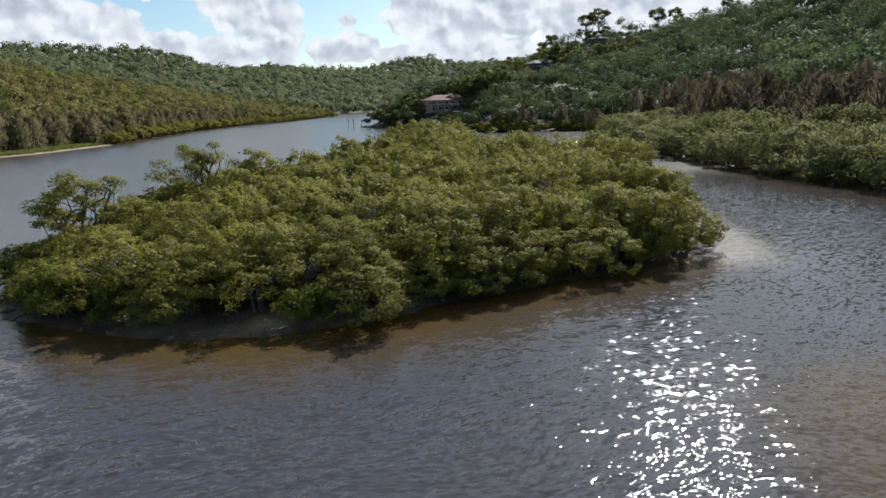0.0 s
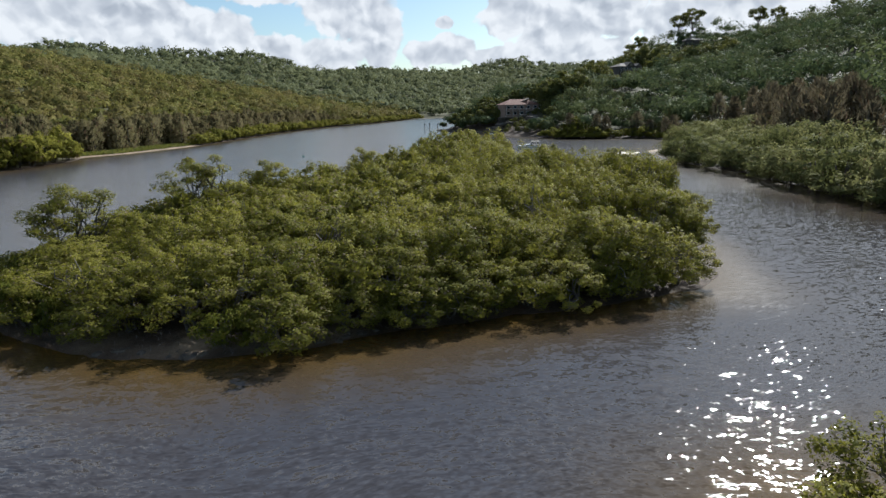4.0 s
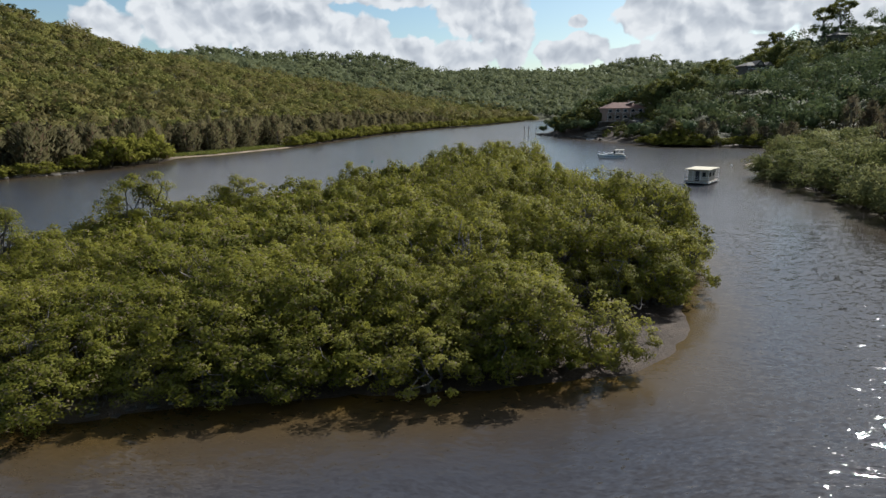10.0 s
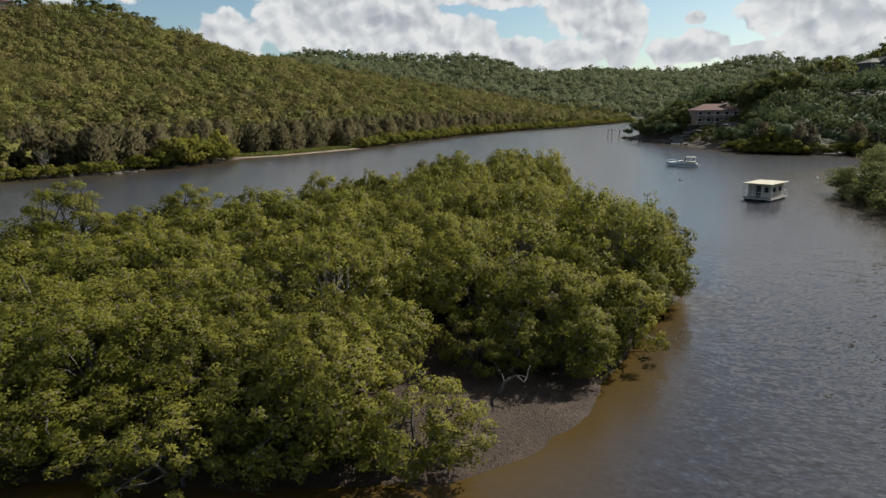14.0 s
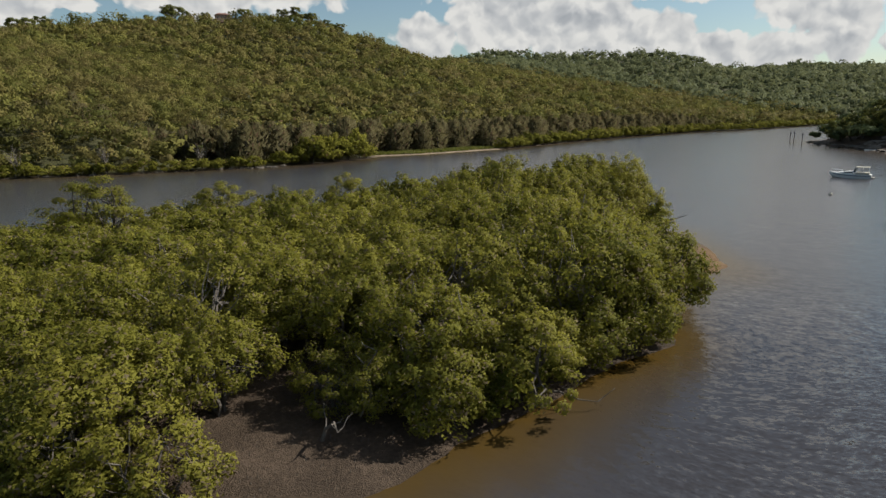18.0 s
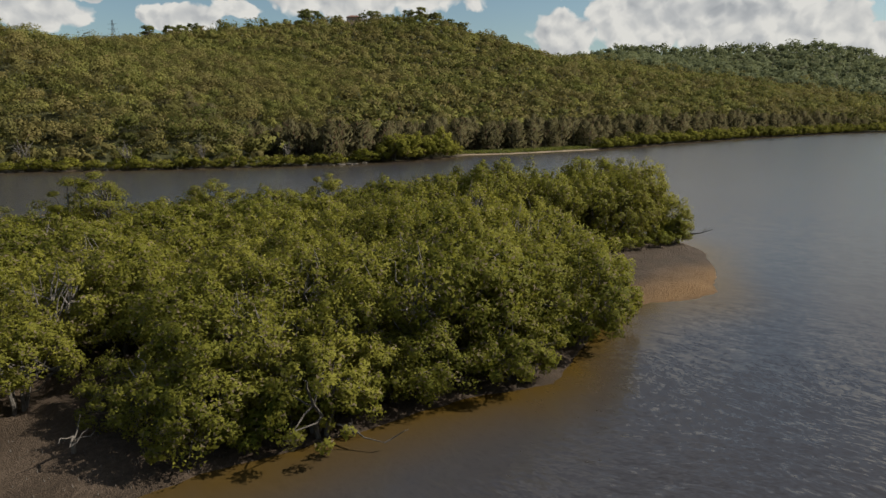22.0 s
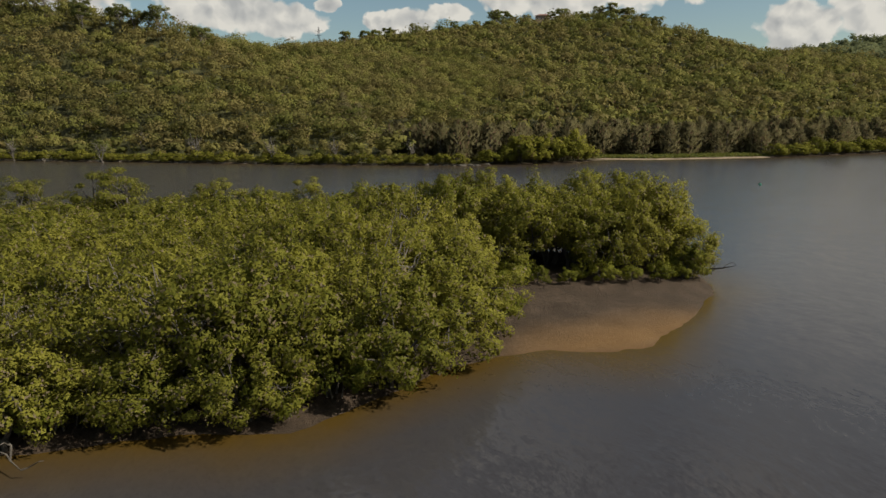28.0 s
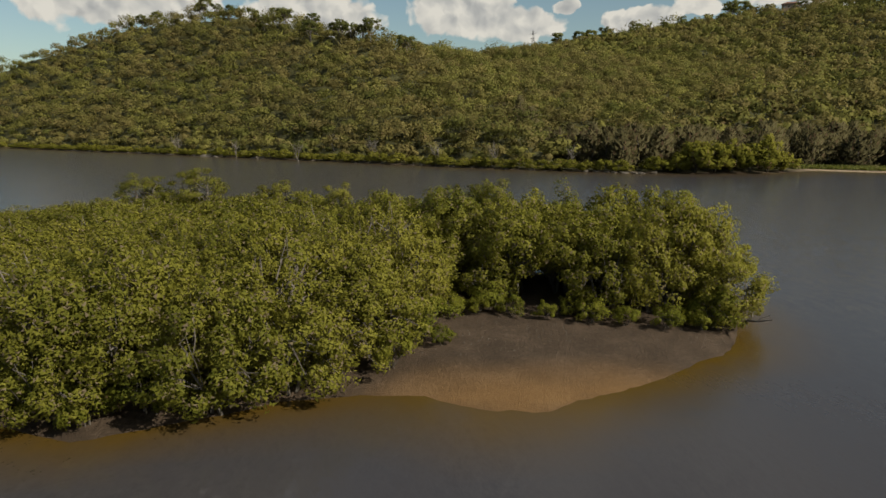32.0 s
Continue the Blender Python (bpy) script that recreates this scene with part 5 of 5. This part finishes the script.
def rock_mesh(k):
    bm = bmesh.new()
    bmesh.ops.create_icosphere(bm, subdivisions=2, radius=1.0)
    for v in bm.verts:
        d = v.co.normalized()
        bump = noise.noise(d * 1.3 + Vector((k * 7.1, 0, 0))) * 0.45 + noise.noise(d * 3.1 + Vector((0, k * 3.3, 0))) * 0.18
        v.co = d * (1 + bump)
        v.co.z = max(v.co.z * 0.62, -0.3)
        if k % 2:
            v.co.z = min(v.co.z, 0.42)
    me = bpy.data.meshes.new("rock")
    bm.to_mesh(me)
    bm.free()
    me.materials.append(ROCK)
    return me


ROCKS = [rock_mesh(k) for k in range(5)]


def rock(x, y, s, label="weathered sandstone boulder at the water's edge", group="shore rocks", z=None):
    ob = tagged(new("rock", ROCKS[rng.integers(5)]), label, "rock", group)
    ob.matrix_basis = Matrix.Translation((x, y, (float(ground_height(x, y)) if z is None else z) - 0.05)) @ Matrix.Rotation(rng.uniform(0, 6.28), 4, "Z") @ Matrix.Diagonal((s * rng.uniform(0.8, 1.5), s * rng.uniform(0.7, 1.1), s * rng.uniform(0.6, 1.0), 1))


r3 = np.random.default_rng(17)
for a, b in along(LEFT, -60, 168, 3.6, 0.9, 0.8, 41):
    if r3.uniform() < 0.85:
        rock(a, b, float(r3.uniform(0.35, 1.15)))
for a, b in [(-76, 160), (-75, 162.5), (-77.5, 158), (-79, 156.5), (-74, 164)]:
    rock(a, b, float(r3.uniform(0.8, 1.4)))
for a, b in along(RIGHT, 290, 368, 4.2, 1.0, 1.4, 42):
    rock(a, b, float(r3.uniform(0.9, 2.2)), "grey sandstone boulder below the house on the point", "rocks of the point")
for k in range(16):
    a, b = 70 + 22 * r3.uniform(), 300 + 12 * r3.uniform()
    rock(a, b, float(r3.uniform(1.6, 3.2)), "large pale sandstone boulder below the house", "rocks of the point", z=float(ground_height(a, b)) + 0.2)
for k in range(26):
    a = r3.uniform(3, 22)
    b = 42.2 + 0.12 * abs(a - 10) + r3.uniform(0.6, 2.4)
    rock(float(a), float(b), float(r3.uniform(0.12, 0.42)), "small pale oyster-crusted rock on the muddy ledge", "ledge rocks")
for x, y in ((-178, 26.5), (-181, 22), (-175, 30), (-199, 0), (-160, 50.5), (-130, 87)):
    for k in range(5):
        a, b = x + r3.uniform(-3, 3), y + r3.uniform(-3, 3)
        e = float(edge_distance(LEFT, np.array([a]), np.array([b]))[0])
        if -0.8 < e < 3:
            rock(a, b, float(r3.uniform(0.8, 1.7)), "pale sandstone slab at the foot of the slope")
for a, b in [(-6.5, 52.5), (-5.8, 51.2), (-4.8, 50.2)]:
    rock(a, b, 0.7, "dark wet rock at the island's end", "ledge rocks")


def log(points, radii, label, at, bark=PALE_BARK):
    ob = tagged(new("fallen_branch"), label, "branch")
    bm = bmesh.new()
    tube(bm, points, radii, 7)
    part("limb", bm, bark, ob)
    for k in range(4):
        base = Vector(points[1 + k % (len(points) - 1)])
        tip = base + Vector((r3.uniform(-0.9, 0.9), r3.uniform(-0.9, 0.9), r3.uniform(0.2, 0.9)))
        bm = bmesh.new()
        tube(bm, bent(base, tip, 0.08, 3), [0.035, 0.028, 0.02, 0.008], 5)
        part("twig", bm, bark, ob)
    ob.matrix_basis = at


log([(0, 0, 0.05), (0.9, 0.3, 0.5), (1.9, 0.5, 0.55), (2.9, 0.4, 0.35), (3.8, 0.7, 0.25)], [0.08, 0.07, 0.05, 0.035, 0.015], "grey fallen branch reaching over the water", pose(48.8, 66.4, 0.2, 0, 0, 10), BARK)
log([(0, 0, 0.02), (0.3, 0.1, 0.8), (0.9, 0.2, 1.3), (1.4, 0.1, 1.1)], [0.10, 0.08, 0.06, 0.02], "dark crooked stick standing in the mud", pose(43.2, 58.2, 0.2, 0, 0, -20))
log([(0, 0, 0.1), (0.6, 0.0, 1.2), (0.4, 0.2, 2.4), (0.9, 0.1, 3.2)], [0.08, 0.065, 0.045, 0.02], "bleached bare branch below the canopy", pose(43.4, 60.6, 0.4, 0, 0, 40))
log([(0, 0, 0.2), (-0.8, 0.3, 0.9), (-1.9, 0.5, 1.2), (-2.9, 0.3, 1.6)], [0.13, 0.10, 0.06, 0.02], "grey branch hanging from the end of the island", pose(43.6, 118.6, 0.2, 0, 0, 190))

# breathing roots that stand in the mud
k = 2600
px, py = r3.uniform(36, 54, k), r3.uniform(48, 120, k)
dd = edge_distance(ISLAND, px, py)
ok = (dd > 0.4) & ((edge_distance(INLET, px, py) > -1.5) | (edge_distance(SPIT, px, py) > -1.5) & (px < 46.5))
px, py = px[ok], py[ok]
pz, hh = ground_height(px, py), r3.uniform(0.10, 0.22, len(px))
foot = np.stack([px, py, pz - 0.02], 1)
w3 = 0.022
tri = np.stack([foot + (-w3, -w3, 0), foot + (w3, -w3, 0), foot + (0, w3, 0), foot + np.stack([0 * hh, 0 * hh, hh], 1)], 1).reshape(-1, 3)
base = np.arange(len(px))[:, None, None] * 4
faces = (base + np.array([[0, 1, 3], [1, 2, 3], [2, 0, 3]])[None]).reshape(-1, 3)
tagged(new("breathing_roots", quads("breathing_roots", tri, faces, BARK, False)), "short mangrove breathing roots standing in the mud", "roots", kind="stuff")

# roots and twigs on the ledge of the near shore
k = 900
px, py = r3.uniform(-5, 26, k), r3.uniform(41.5, 52, k)
dd = edge_distance(ISLAND, px, py)
ok = (dd > 0.2) & (dd < 3.4)
px, py = px[ok], py[ok]
pz, hh = ground_height(px, py), r3.uniform(0.10, 0.32, len(px))
foot = np.stack([px, py, pz - 0.02], 1)
tip = foot + np.stack([0.25 * r3.normal(size=len(px)), 0.25 * r3.normal(size=len(px)), hh], 1)
w3 = 0.03
tri = np.stack([foot + (-w3, -w3, 0), foot + (w3, -w3, 0), foot + (0, w3, 0), tip], 1).reshape(-1, 3)
base = np.arange(len(px))[:, None, None] * 4
faces = (base + np.array([[0, 1, 3], [1, 2, 3], [2, 0, 3]])[None]).reshape(-1, 3)
tagged(new("breathing_roots", quads("breathing_roots", tri, faces, PALE_BARK, False)), "pale roots and twigs on the muddy ledge", "roots", kind="stuff")

# grass behind the beach
k = 5200
gy2 = r3.uniform(209, 270, k)
gx2 = np.interp(gy2, [198, 213, 228, 266, 326], [-69, -73.5, -64, -53, -48]) - r3.uniform(3.0, 13, k)
gz2 = ground_height(gx2, gy2)
at = np.stack([gx2, gy2, gz2 + 0.25], 1)
lean = unit(np.stack([r3.normal(size=k), r3.normal(size=k), 0.3 * r3.normal(size=k)], 1))
size = r3.uniform(0.5, 1.1, k)
v, f = leaves(at, lean, size, size * 0.7)
tagged(new("bank_grass", quads("bank_grass", v, f, GRASS, False)), "bright green grass behind the sandy beach", "grass", kind="stuff")

for kind in (*PATTERNS, *gums, *grove, snag):
    park(kind)
